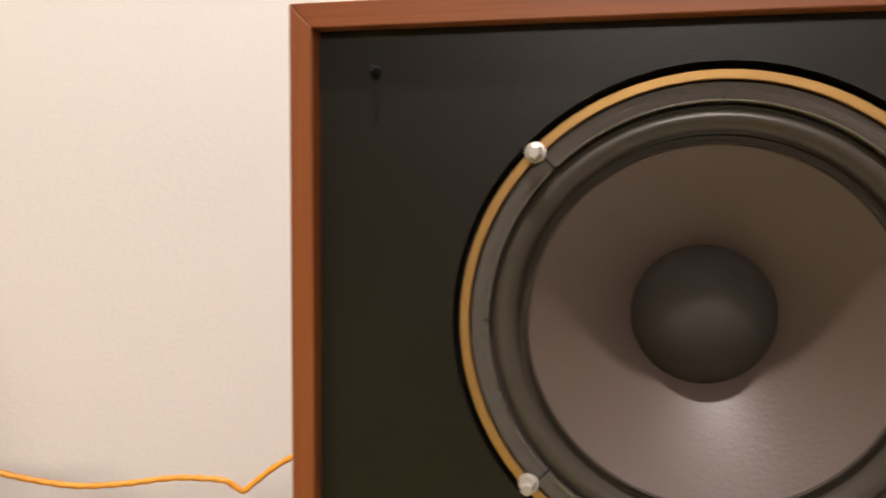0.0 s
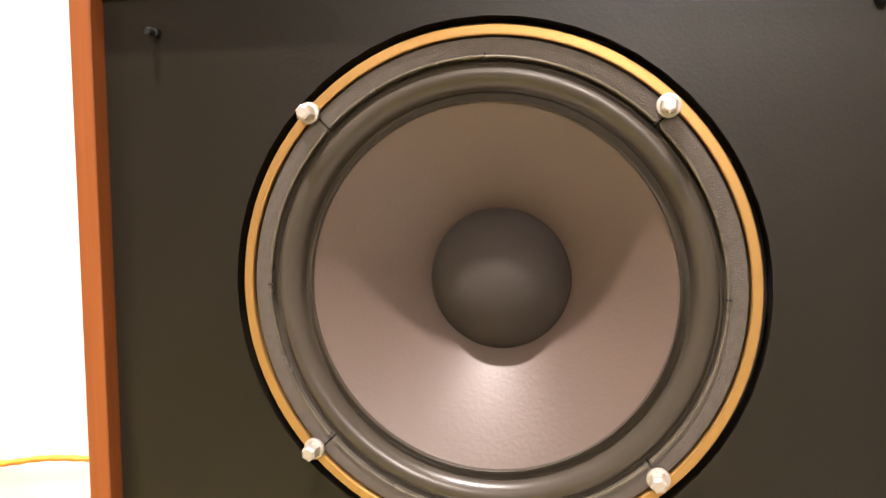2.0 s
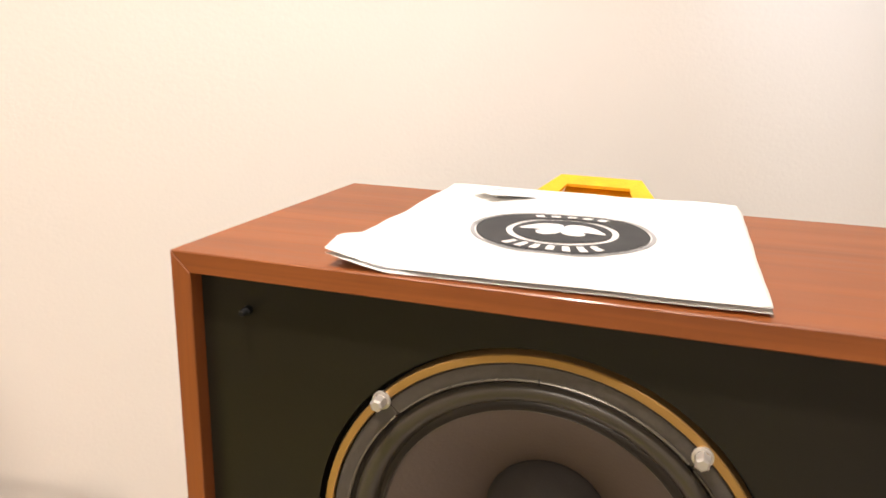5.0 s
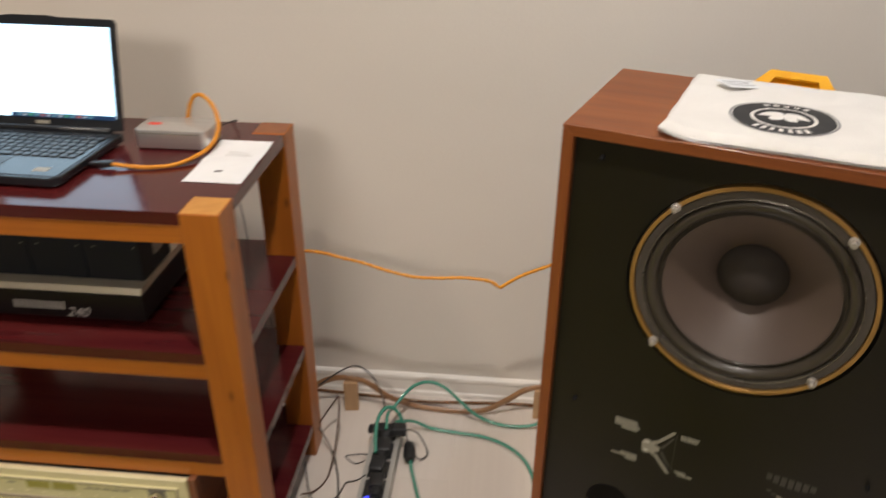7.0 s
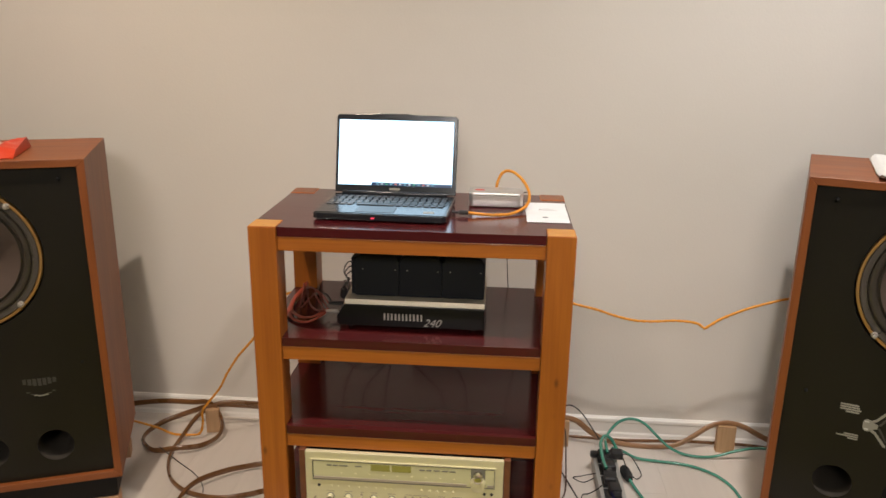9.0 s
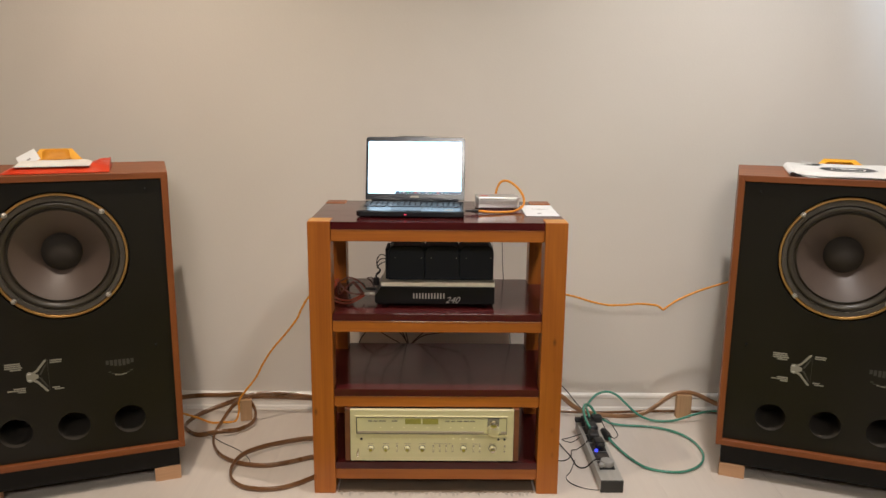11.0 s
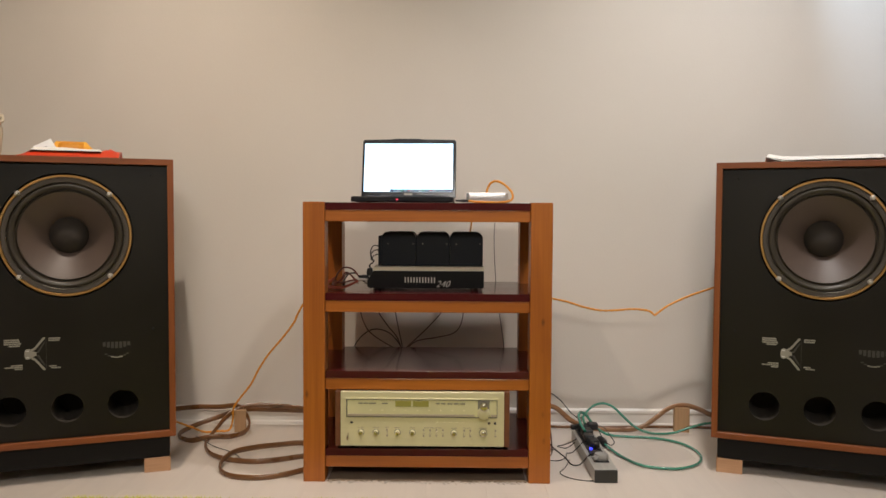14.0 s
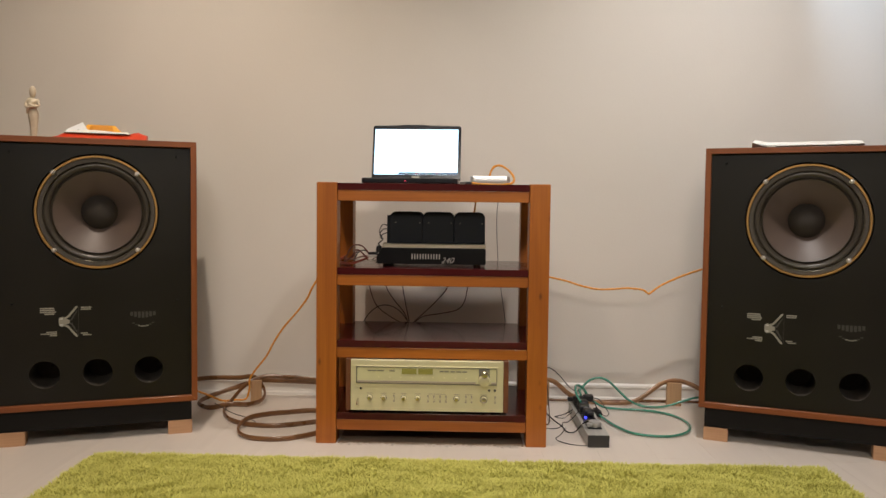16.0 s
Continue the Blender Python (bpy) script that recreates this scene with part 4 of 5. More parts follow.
cable("wire", [(-0.246, 0.150, 0.666), (-0.27, 0.16, 0.690), (-0.305, 0.20, 0.692), (-0.335, 0.26, 0.668), (-0.36, 0.36, 0.640), (-0.40, 0.47, 0.63)], M["wire_red"], "dark red signal wire on the shelf", wide=0.0026)
cable("wire", [(-0.246, 0.185, 0.655), (-0.262, 0.20, 0.672), (-0.290, 0.22, 0.668), (-0.315, 0.28, 0.640), (-0.33, 0.38, 0.630), (-0.36, 0.49, 0.60)], M["wire"], "black signal wire on the shelf", wide=0.0024)
for k in range(3):
    o = k * 0.012
    cable("wire", [(-0.178, 0.21 + o, 0.765 - o), (-0.200, 0.205 + o, 0.770 - o * 1.5), (-0.212, 0.20 + o, 0.745 - o), (-0.200, 0.195 + o, 0.715), (-0.215, 0.19 + o, 0.700), (-0.208, 0.20 + o, 0.690 - o * 0.5)],
          M["wire"], "thin black wire looping at the amplifier", wide=0.0017)
for k, (dy, dz) in enumerate(((0.0, 0.0), (0.036, -0.006))):
    cable("wire", [(-0.250, 0.13 + dy, 0.645 + dz), (-0.272, 0.15 + dy, 0.668 + dz), (-0.296, 0.19 + dy, 0.676 + dz), (-0.318, 0.22 + dy, 0.650 + dz * 0.5), (-0.338, 0.20 + dy, 0.632), (-0.352, 0.26 + dy, 0.630 + 0.004 * k), (-0.37, 0.36 + dy, 0.640), (-0.41, 0.48, 0.60)],
          M["wire_red"], "dark red signal wire tangled on the shelf", wide=0.0022)
# Leads made broad and flat to include their red reflection in the shelf.
for k, (dy, dz, lead) in enumerate(((0.0, 0.0, "wire_bright"), (0.026, 0.006, "wire_bright"))):
    cable("wire", [(-0.247, 0.118 + dy, 0.652), (-0.268, 0.106 + dy, 0.640 + dz * 0.4), (-0.295, 0.098 + dy, 0.630 + dz * 0.5), (-0.330, 0.112 + dy, 0.628 + dz * 0.5), (-0.362, 0.160 + dy, 0.630 + dz * 0.5), (-0.372, 0.250 + dy, 0.632 + dz), (-0.368, 0.350 + dy, 0.636), (-0.39, 0.470, 0.632)],
          M[lead], "flat bright red signal lead on the shelf, its reflection built into its width", wide=0.0058, high=0.0024)
blk = lathe([(0, 0.0), (0.010, 0.001), (0.012, 0.010), (0.009, 0.026), (0, 0.028)], 16, "z", (-0.214, 0.205, 0.664))
thing("cable_knot", blk, M["plug"], "black cluster of wire connectors by the amplifier", "connector", smooth=50)

# ---- laptop ----
lap = root("laptop", pose(-0.0945, 0.077, 0.9178, 0, 0, -2.0), "open black laptop with a bright white screen on the rack", "laptop")
LW, LD = 0.173, 0.240
base = part("base", prism([(-LW, 0.012), (-LW + 0.012, 0.0), (LW - 0.012, 0.0), (LW, 0.012), (LW, LD), (-LW, LD)], 0.004, 0.021, "z", None, 0.003), M["laptop"], lap, "black laptop base")
part("deck", box(-LW + 0.006, LW - 0.006, 0.010, LD - 0.012, 0.0211, 0.0222, 0.0004), M["laptop"], base)
part("touchpad", box(-0.065, 0.035, 0.020, 0.085, 0.0223, 0.0229, 0.0003), M["key"], base, "dark touchpad")
part("sticker", box(0.110, 0.138, 0.028, 0.046, 0.0223, 0.0226), M["print"], base)
key_me = finish(box(-0.0075, 0.0075, -0.0072, 0.0072, 0, 0.0022, 0.0012, 1), M["key"], "key")
for row in range(6):
    count = 17
    for c in range(count):
        if row == 0 and 4 <= c <= 8:
            continue
        part("key", key_me, M["key"], base, m=pose(-0.150 + c * 0.0187 + (row % 2) * 0.003 - 0.003, 0.103 + row * 0.0185, 0.0224))
part("key", box(-0.078, 0.010, 0.0958, 0.1102, 0.0224, 0.0246, 0.001), M["key"], base)
for fx in (-0.14, 0.14):
    for fy in (0.03, 0.23):
        part("foot", disc(fx, fy, 0.008, 0.0, 0.0045, 12, 0, "z"), M["plug"], base)
part("led", box(-0.018, -0.011, -0.0022, 0.0006, 0.010, 0.013), M["led_red"], base, "red status light")
part("hinge_bar", lathe([(0.006, -0.150), (0.007, -0.148), (0.007, 0.148), (0.006, 0.150)], 16, "x", (0, LD - 0.002, 0.024)), M["laptop"], base, smooth=40)
lid_m = pose(0, LD + 0.002, 0.024, -13.0)
lid = part("lid", prism([(-LW, 0.0), (LW, 0.0), (LW, 0.213), (LW - 0.006, 0.220), (0.05, 0.2215), (0.03, 0.224), (-0.05, 0.224), (-0.07, 0.2215), (-LW + 0.006, 0.220), (-LW, 0.213)], 0.0, 0.008, "y", None, 0.0015), M["laptop"], lap, "black laptop lid", m=lid_m)
part("screen", box(-0.1645, 0.1610, -0.0016, -0.0002, 0.0215, 0.2045), M["screen"], lid, "bright white lit screen")
tb = part("taskbar", box(-0.068, 0.1610, -0.0021, -0.0017, 0.0215, 0.0300), M["taskbar"], lid, "dark blue taskbar with small icons")
for c in range(13):
    part("icon", box(-0.054 + c * 0.0132, -0.048 + c * 0.0132, -0.0024, -0.0022, 0.0233, 0.0283), M[("icon", "icon_pale", "icon_green", "icon", "icon_red", "icon_pale")[c % 6]], tb)
part("maker_bar", box(-0.016, 0.014, -0.0012, -0.0002, 0.0085, 0.0150), M["print"], lid, "small grey maker mark bar")

# ---- converter box, its lead, leaflet ----
dac = root("converter_box", pose(0.201, 0.281, 0.9176), "small silver aluminium converter box with a red sticker", "electronics")


def rounded(x0, x1, y0, y1, r, n=6):
    pts = []
    for cx, cy, a0 in ((x1 - r, y1 - r, 0), (x0 + r, y1 - r, 90), (x0 + r, y0 + r, 180), (x1 - r, y0 + r, 270)):
        pts += [(cx + r * math.cos(radians(a0 + 90 * i / n)), cy + r * math.sin(radians(a0 + 90 * i / n))) for i in range(n + 1)]
    return pts


part("casing", prism(rounded(-0.075, 0.075, 0.0, 0.085, 0.012), 0.003, 0.0415, "z", None, 0.002), M["alu"], dac, "brushed silver casing", smooth=35)
part("front_groove", box(-0.062, 0.062, -0.0008, 0.0002, 0.034, 0.0355), M["grey_bar"], dac)
part("sticker", prism([(-0.046 + 0.015 * math.cos(2 * math.pi * i / 20), 0.040 + 0.008 * math.sin(2 * math.pi * i / 20)) for i in range(20)], 0.0417, 0.0420, "z"), M["sticker"], dac, "oval red sticker")
for fx in (-0.055, 0.055):
    for fy in (0.02, 0.065):
        part("foot", disc(fx, fy, 0.006, 0.0, 0.0035, 12, 0, "z"), M["plug"], dac)
cable("usb_lead", [(0.128, 0.178, 0.9275), (0.165, 0.178, 0.924), (0.205, 0.182, 0.9225), (0.250, 0.205, 0.9235), (0.286, 0.262, 0.934), (0.292, 0.310, 0.957), (0.274, 0.348, 0.985), (0.244, 0.372, 1.004), (0.220, 0.384, 1.000), (0.206, 0.385, 0.978), (0.200, 0.378, 0.952)],
      M["usb"], "orange braided lead from the laptop to the converter", "lead", wide=0.0042)
pl = box(0.086, 0.104, 0.172, 0.184, 0.9245, 0.9305, 0.001)
box(0.1045, 0.130, 0.1705, 0.1855, 0.9225, 0.9325, 0.002, 2, pl)
thing("usb_plug", pl, M["plug"], "slim black plug in the laptop's side", "plug")
pb = box(0.191, 0.209, 0.367, 0.392, 0.929, 0.949, 0.003)
thing("usb_plug", pb, M["plug"], "black square plug behind the converter box", "plug")
cable("wire", [(0.262, 0.367, 0.936), (0.275, 0.395, 0.938), (0.290, 0.420, 0.935), (0.27, 0.452, 0.925), (0.25, 0.478, 0.90), (0.238, 0.495, 0.80), (0.248, 0.500, 0.60), (0.268, 0.502, 0.45), (0.282, 0.503, 0.34), (0.29, 0.52, 0.10), (0.31, 0.55, 0.008)],
      M["wire"], "thin black wire hanging behind the rack", wide=0.0013)
cable("signal_lead", [(0.165, 0.366, 0.938), (0.163, 0.400, 0.932), (0.158, 0.450, 0.9245), (0.155, 0.482, 0.915), (0.152, 0.488, 0.880), (0.148, 0.470, 0.840), (0.140, 0.420, 0.800), (0.130, 0.360, 0.760), (0.120, 0.322, 0.735)], M["orange"], "orange lead falling behind the rack to the amplifier", "lead", wide=0.0036)
lf = bmesh.new()
for side in (1, 0):
    for i in range(9):
        for j in range(13):
            u, v = i / 8, j / 12
            lift = 0.0016 + 0.0045 * v ** 8 + 0.0018 * math.exp(-((v - 0.5) / 0.07) ** 2)
            lf.verts.new((0.283 + 0.111 * u, 0.132 + 0.204 * v, 0.9178 + (lift if side else lift - 0.0008)))
lf.verts.ensure_lookup_table()
for i in range(8):
    for j in range(12):
        a = i * 13 + j
        lf.faces.new([lf.verts[q] for q in (a, a + 13, a + 14, a + 1)])
        lf.faces.new([lf.verts[q + 117] for q in (a + 1, a + 14, a + 13, a)])
rim = [i * 13 for i in range(9)] + [104 + j for j in range(1, 13)] + [i * 13 + 12 for i in range(7, -1, -1)] + [j for j in range(11, 0, -1)]
for a, b in zip(rim, rim[1:] + rim[:1]):
    lf.faces.new([lf.verts[q] for q in (a, b, b + 117, a + 117)])
leaf = root("leaflet", pose(0, 0, 0), "folded white paper leaflet lying on the rack top", "leaflet")
part("sheet", lf, M["paper"], leaf, "white paper")
part("print_bar", box(0.326, 0.340, 0.180, 0.187, 0.9196, 0.9199), M["ink"], leaf)
for i in range(4):
    part("print_bar", box(0.318, 0.372 - 0.006 * i, 0.262 + i * 0.009, 0.2635 + i * 0.009, 0.9196, 0.9199), M["emblem_grey"], leaf)

# ---- power strip and mains leads ----
st = root("power_strip", pose(0.5855, 0.010, 0), "long grey aluminium power strip with black end cap on the floor", "power strip")
part("body", prism(rounded(-0.0385, 0.0385, 0.006, 0.480, 0.002, 2), 0.0, 0.044, "z", None, 0.0015), M["strip"], st, "grey aluminium body")
part("end_cap", box(-0.0375, 0.0375, 0.0, 0.0058, 0.001, 0.043, 0.001), M["strip_end"], st, "black end cap")
for k in range(6):
    sy = 0.075 + k * 0.068
    sk = part("socket", box(-0.026, 0.026, sy, sy + 0.060, 0.0442, 0.0475, 0.002), M["plug"], st, "black mains socket")
    part("socket_well", lathe([(0.0, 0.0478), (0.018, 0.0478), (0.0195, 0.0488), (0.021, 0.0478)], 24, "z", (0, sy + 0.030, 0)), M["void"], sk, smooth=40)
part("switch", box(-0.018, -0.008, 0.200, 0.210, 0.0478, 0.0545, 0.002), M["led_blue"], st, "lit blue switch")


def mains_plug(x, y, z, turn, mat, label, scale=1.0, tilt=0, flat=True):
    if flat:
        bm = box(-0.0170, 0.0170, -0.0220, 0.0220, 0.0, 0.024, 0.005, 2)
        box(-0.0105, 0.0105, -0.0440, -0.0215, 0.006, 0.020, 0.004, 2, bm)
        for k in range(3):
            box(-0.0115, 0.0115, -0.0400 + k * 0.006, -0.0375 + k * 0.006, 0.0050, 0.0212, 0.001, 1, bm)
    else:
        bm = lathe([(0, 0.0), (0.0215, 0.0), (0.0235, 0.003), (0.0235, 0.014), (0.0215, 0.019), (0.0175, 0.0205), (0.0165, 0.0195), (0.0, 0.0200)], 28, "z")
        box(-0.009, 0.009, -0.040, -0.016, 0.003, 0.016, 0.004, 2, bm)
    bmesh.ops.scale(bm, vec=(scale,) * 3, verts=bm.verts[:])
    return thing("mains_plug", bm, mat, label, "plug", "mains plugs", smooth=45, m=pose(x, y, z, tilt, 0, turn))


mains_plug(0.5880, 0.112, 0.0478, -52, M["grey_plug"], "round grey mains plug in the power strip", 1.0, flat=False)
mains_plug(0.590, 0.262, 0.0478, 4, M["plug"], "black mains plug in the power strip", 1.05)
mains_plug(0.583, 0.318, 0.0478, 176, M["plug"], "black mains plug in the power strip", 1.1)
mains_plug(0.588, 0.385, 0.0478, 184, M["plug"], "black mains plug in the power strip", 1.15)
mains_plug(0.584, 0.448, 0.0478, -92, M["plug"], "black mains plug in the power strip", 1.1)
conn = lathe([(0, -0.030), (0.012, -0.028), (0.0165, -0.012), (0.0165, 0.020), (0.012, 0.034), (0.0, 0.036)], 20, "y")
thing("mains_connector", conn, M["plug"], "black mains connector lying on the floor", "plug", smooth=45, m=pose(0.652, 0.415, 0.0165, 0, 0, 8))
adapt = box(0.600, 0.640, 0.430, 0.462, 0.056, 0.082, 0.005)
thing("plug_adapter", adapt, M["plug"], "small black adapter plugged across the strip", "plug")
thing("adapter_lead", tube([(0.632, 0.446, 0.070), (0.665, 0.450, 0.062), (0.690, 0.440, 0.030), (0.700, 0.420, 0.012), (0.680, 0.405, 0.007), (0.655, 0.42, 0.03), (0.64, 0.44, 0.06)], 0.0018), M["wire"], "thin black lead looping from the adapter", "lead", smooth=60)
cable("mains_lead", [(0.610, 0.470, 0.075), (0.650, 0.515, 0.040), (0.700, 0.523, 0.012), (0.770, 0.518, 0.0068), (0.840, 0.510, 0.0065), (0.905, 0.485, 0.0065), (0.958, 0.435, 0.0065), (0.985, 0.360, 0.0065), (0.982, 0.270, 0.0065), (0.940, 0.190, 0.0065), (0.870, 0.145, 0.0065),
      (0.800, 0.146, 0.0065), (0.740, 0.178, 0.0065), (0.700, 0.255, 0.0065), (0.670, 0.345, 0.010), (0.657, 0.392, 0.0155)], M["green"], "translucent green mains lead looped on the floor", "lead", wide=0.0050, group="green mains leads")
cable("mains_lead", [(0.588, 0.430, 0.082), (0.586, 0.475, 0.095), (0.592, 0.530, 0.070), (0.618, 0.575, 0.085), (0.650, 0.590, 0.110), (0.690, 0.592, 0.120), (0.730, 0.590, 0.106), (0.770, 0.585, 0.070), (0.812, 0.578, 0.032), (0.860, 0.570, 0.0100), (0.915, 0.560, 0.0068),
      (0.970, 0.560, 0.012), (1.030, 0.565, 0.030), (1.095, 0.560, 0.050), (1.16, 0.545, 0.055), (1.25, 0.53, 0.03)], M["green"], "translucent green mains lead arching behind the strip", "lead", wide=0.0050, group="green mains leads")
cable("mains_lead", [(0.630, 0.478, 0.060), (0.605, 0.492, 0.098), (0.580, 0.480, 0.112), (0.566, 0.440, 0.108), (0.566, 0.390, 0.090), (0.574, 0.345, 0.078)], M["green"], "green mains lead bent over the plugs", "lead", wide=0.0055, group="green mains leads")
cable("thin_lead", [(0.395, 0.500, 0.16), (0.440, 0.570, 0.158), (0.480, 0.595, 0.158), (0.520, 0.595, 0.128), (0.555, 0.560, 0.090), (0.575, 0.500, 0.082)], M["wire"], "thin black lead behind the rack", "lead", wide=0.0022)
cable("thin_lead", [(0.395, 0.45, 0.06), (0.440, 0.405, 0.020), (0.470, 0.340, 0.0030), (0.490, 0.260, 0.0028), (0.500, 0.190, 0.0028), (0.525, 0.165, 0.0100), (0.552, 0.150, 0.046), (0.572, 0.125, 0.064)], M["wire"], "thin black lead running to the power strip", "lead", wide=0.0024)
cable("thin_lead", [(0.385, 0.34, 0.03), (0.420, 0.250, 0.0024), (0.460, 0.230, 0.0022), (0.490, 0.262, 0.0040), (0.500, 0.300, 0.0072), (0.520, 0.310, 0.0060), (0.540, 0.296, 0.030), (0.556, 0.290, 0.052)], M["wire"], "thin black lead looping on the floor", "lead", wide=0.0018)
cable("thin_lead", [(0.500, 0.230, 0.0055), (0.470, 0.150, 0.0020), (0.448, 0.110, 0.0018), (0.458, 0.070, 0.0018), (0.490, 0.040, 0.0018), (0.530, 0.026, 0.0018), (0.5455, 0.022, 0.0040)], M["wire"], "thin black lead curling beside the strip", "lead", wide=0.0015)
cable("thin_lead", [(0.385, 0.43, 0.05), (0.430, 0.500, 0.100), (0.452, 0.480, 0.130), (0.455, 0.420, 0.060), (0.450, 0.330, 0.0050), (0.430, 0.270, 0.0060), (0.400, 0.24, 0.02)], M["wire_brown"], "thin brown lead curling beside the rack", "lead", wide=0.0024)
cable("thin_lead", [(0.548, 0.372, 0.040), (0.530, 0.395, 0.020), (0.505, 0.405, 0.0060), (0.480, 0.400, 0.0020), (0.510, 0.375, 0.0030), (0.540, 0.360, 0.030)], M["wire"], "thin black lead hooking beside the strip", "lead", wide=0.0016)

# ---- loudspeaker cables and their wooden risers ----
for x, y, w, h, d, a in ((0.457, 0.600, 0.040, 0.100, 0.028, 8), (1.015, 0.618, 0.060, 0.100, 0.028, -4), (-0.778, 0.572, 0.046, 0.088, 0.030, 14)):
    thing("cable_riser", box(-w / 2, w / 2, -d / 2, d / 2, 0, h, 0.0015), M["raw"], "raw wooden block propping up the loudspeaker cable", "wooden block", "cable risers", m=pose(x, y, 0, 0, 0, a))
cable("speaker_cable", [(0.30, 0.600, 0.02), (0.36, 0.605, 0.075), (0.41, 0.603, 0.103), (0.457, 0.600, 0.1085), (0.505, 0.602, 0.095), (0.560, 0.608, 0.048), (0.620, 0.610, 0.020), (0.700, 0.608, 0.0090), (0.780, 0.606, 0.0085), (0.850, 0.608, 0.020), (0.910, 0.612, 0.058), (0.960, 0.616, 0.095), (1.015, 0.618, 0.1085), (1.070, 0.610, 0.100), (1.13, 0.590, 0.075), (1.22, 0.560, 0.05), (1.32, 0.50, 0.02)],
      M["tan"], "flat tan speaker cable draped over wooden blocks", wide=0.0050, high=0.0100, group="flat speaker cables")
cable("speaker_cable", [(0.34, 0.655, 0.012), (0.50, 0.650, 0.0080), (0.66, 0.640, 0.0080), (0.80, 0.648, 0.0080), (0.95, 0.655, 0.0080), (1.15, 0.64, 0.010), (1.3, 0.58, 0.01)], M["brown"], "flat brown speaker cable along the baseboard", wide=0.0035, high=0.0060, group="flat speaker cables")
cable("speaker_cable", [(-0.30, 0.560, 0.03), (-0.42, 0.590, 0.070), (-0.54, 0.605, 0.088), (-0.66, 0.605, 0.098), (-0.75, 0.590, 0.100), (-0.820, 0.560, 0.070), (-0.858, 0.490, 0.022), (-0.862, 0.410, 0.0095), (-0.838, 0.325, 0.0090), (-0.790, 0.245, 0.0090), (-0.715, 0.190, 0.0090), (-0.620, 0.170, 0.0090), (-0.540, 0.192, 0.0090), (-0.470, 0.228, 0.0090), (-0.38, 0.25, 0.0200), (-0.32, 0.30, 0.02)],
      M["brown"], "flat brown speaker cable looped on the floor", wide=0.0050, high=0.0100, group="flat speaker cables")
cable("speaker_cable", [(-0.33, 0.39, 0.02), (-0.42, 0.385, 0.012), (-0.504, 0.362, 0.0180), (-0.575, 0.335, 0.018), (-0.640, 0.292, 0.022), (-0.700, 0.225, 0.026), (-0.722, 0.150, 0.020), (-0.708, 0.080, 0.0095), (-0.660, 0.026, 0.0088), (-0.600, 0.008, 0.0088), (-0.540, 0.012, 0.0088), (-0.486, 0.038, 0.0088), (-0.43, 0.085, 0.0090), (-0.38, 0.14, 0.012)],
      M["brown"], "flat brown speaker cable looped beside the rack", wide=0.0050, high=0.0100, group="flat speaker cables")
cable("speaker_cable", [(-1.22, 0.56, 0.05), (-1.10, 0.590, 0.075), (-0.98, 0.605, 0.088), (-0.87, 0.605, 0.090), (-0.79, 0.590, 0.0970), (-0.738, 0.555, 0.050), (-0.735, 0.500, 0.022), (-0.775, 0.440, 0.0180), (-0.845, 0.405, 0.0250), (-0.925, 0.410, 0.0090), (-0.985, 0.460, 0.0090), (-1.000, 0.520, 0.0090), (-0.965, 0.580, 0.020), (-0.880, 0.615, 0.045), (-0.78, 0.622, 0.075), (-0.65, 0.625, 0.075), (-0.50, 0.62, 0.070), (-0.36, 0.60, 0.05)],
      M["brown"], "flat brown speaker cable coiled behind the loudspeaker", wide=0.0050, high=0.0100, group="flat speaker cables")
cable("thin_lead", [(-0.90, 0.40, 0.030), (-0.82, 0.36, 0.004), (-0.74, 0.30, 0.002), (-0.69, 0.24, 0.002), (-0.675, 0.205, 0.002)], M["wire"], "thin dark lead on the floor among the cables", "lead", wide=0.0015)
cable("signal_cable", [(0.30, 0.47, 0.592), (0.38, 0.500, 0.578), (0.430, 0.520, 0.563), (0.470, 0.520, 0.553), (0.530, 0.520, 0.540), (0.580, 0.520, 0.524), (0.625, 0.520, 0.513), (0.665, 0.520, 0.507), (0.720, 0.520, 0.508), (0.778, 0.520, 0.513), (0.820, 0.520, 0.511), (0.850, 0.520, 0.506), (0.866, 0.520, 0.495), (0.874, 0.520, 0.491), (0.886, 0.520, 0.500), (0.918, 0.520, 0.524), (0.960, 0.520, 0.546), (1.005, 0.520, 0.566), (1.06, 0.515, 0.587), (1.13, 0.505, 0.61), (1.20, 0.47, 0.62), (1.245, 0.376, 0.62)],
      M["orange"], "twisted orange cable hanging from rack to loudspeaker", wide=0.0046, high=0.0038, twist=22, sides=8, per=14, group="orange cables")
cable("signal_cable", [(-0.32, 0.475, 0.60), (-0.42, 0.490, 0.575), (-0.490, 0.500, 0.545), (-0.526, 0.500, 0.493), (-0.545, 0.500, 0.452), (-0.590, 0.500, 0.392), (-0.645, 0.500, 0.327), (-0.685, 0.500, 0.265), (-0.715, 0.500, 0.208), (-0.760, 0.500, 0.150), (-0.786, 0.505, 0.110), (-0.792, 0.515, 0.060), (-0.806, 0.510, 0.022), (-0.850, 0.500, 0.0200), (-0.905, 0.515, 0.012), (-0.960, 0.520, 0.030), (-1.02, 0.50, 0.06), (-1.07, 0.46, 0.10), (-1.12, 0.375, 0.12)],
      M["orange"], "twisted orange cable falling from rack to floor", wide=0.0046, high=0.0038, twist=22, sides=8, per=14, group="orange cables")

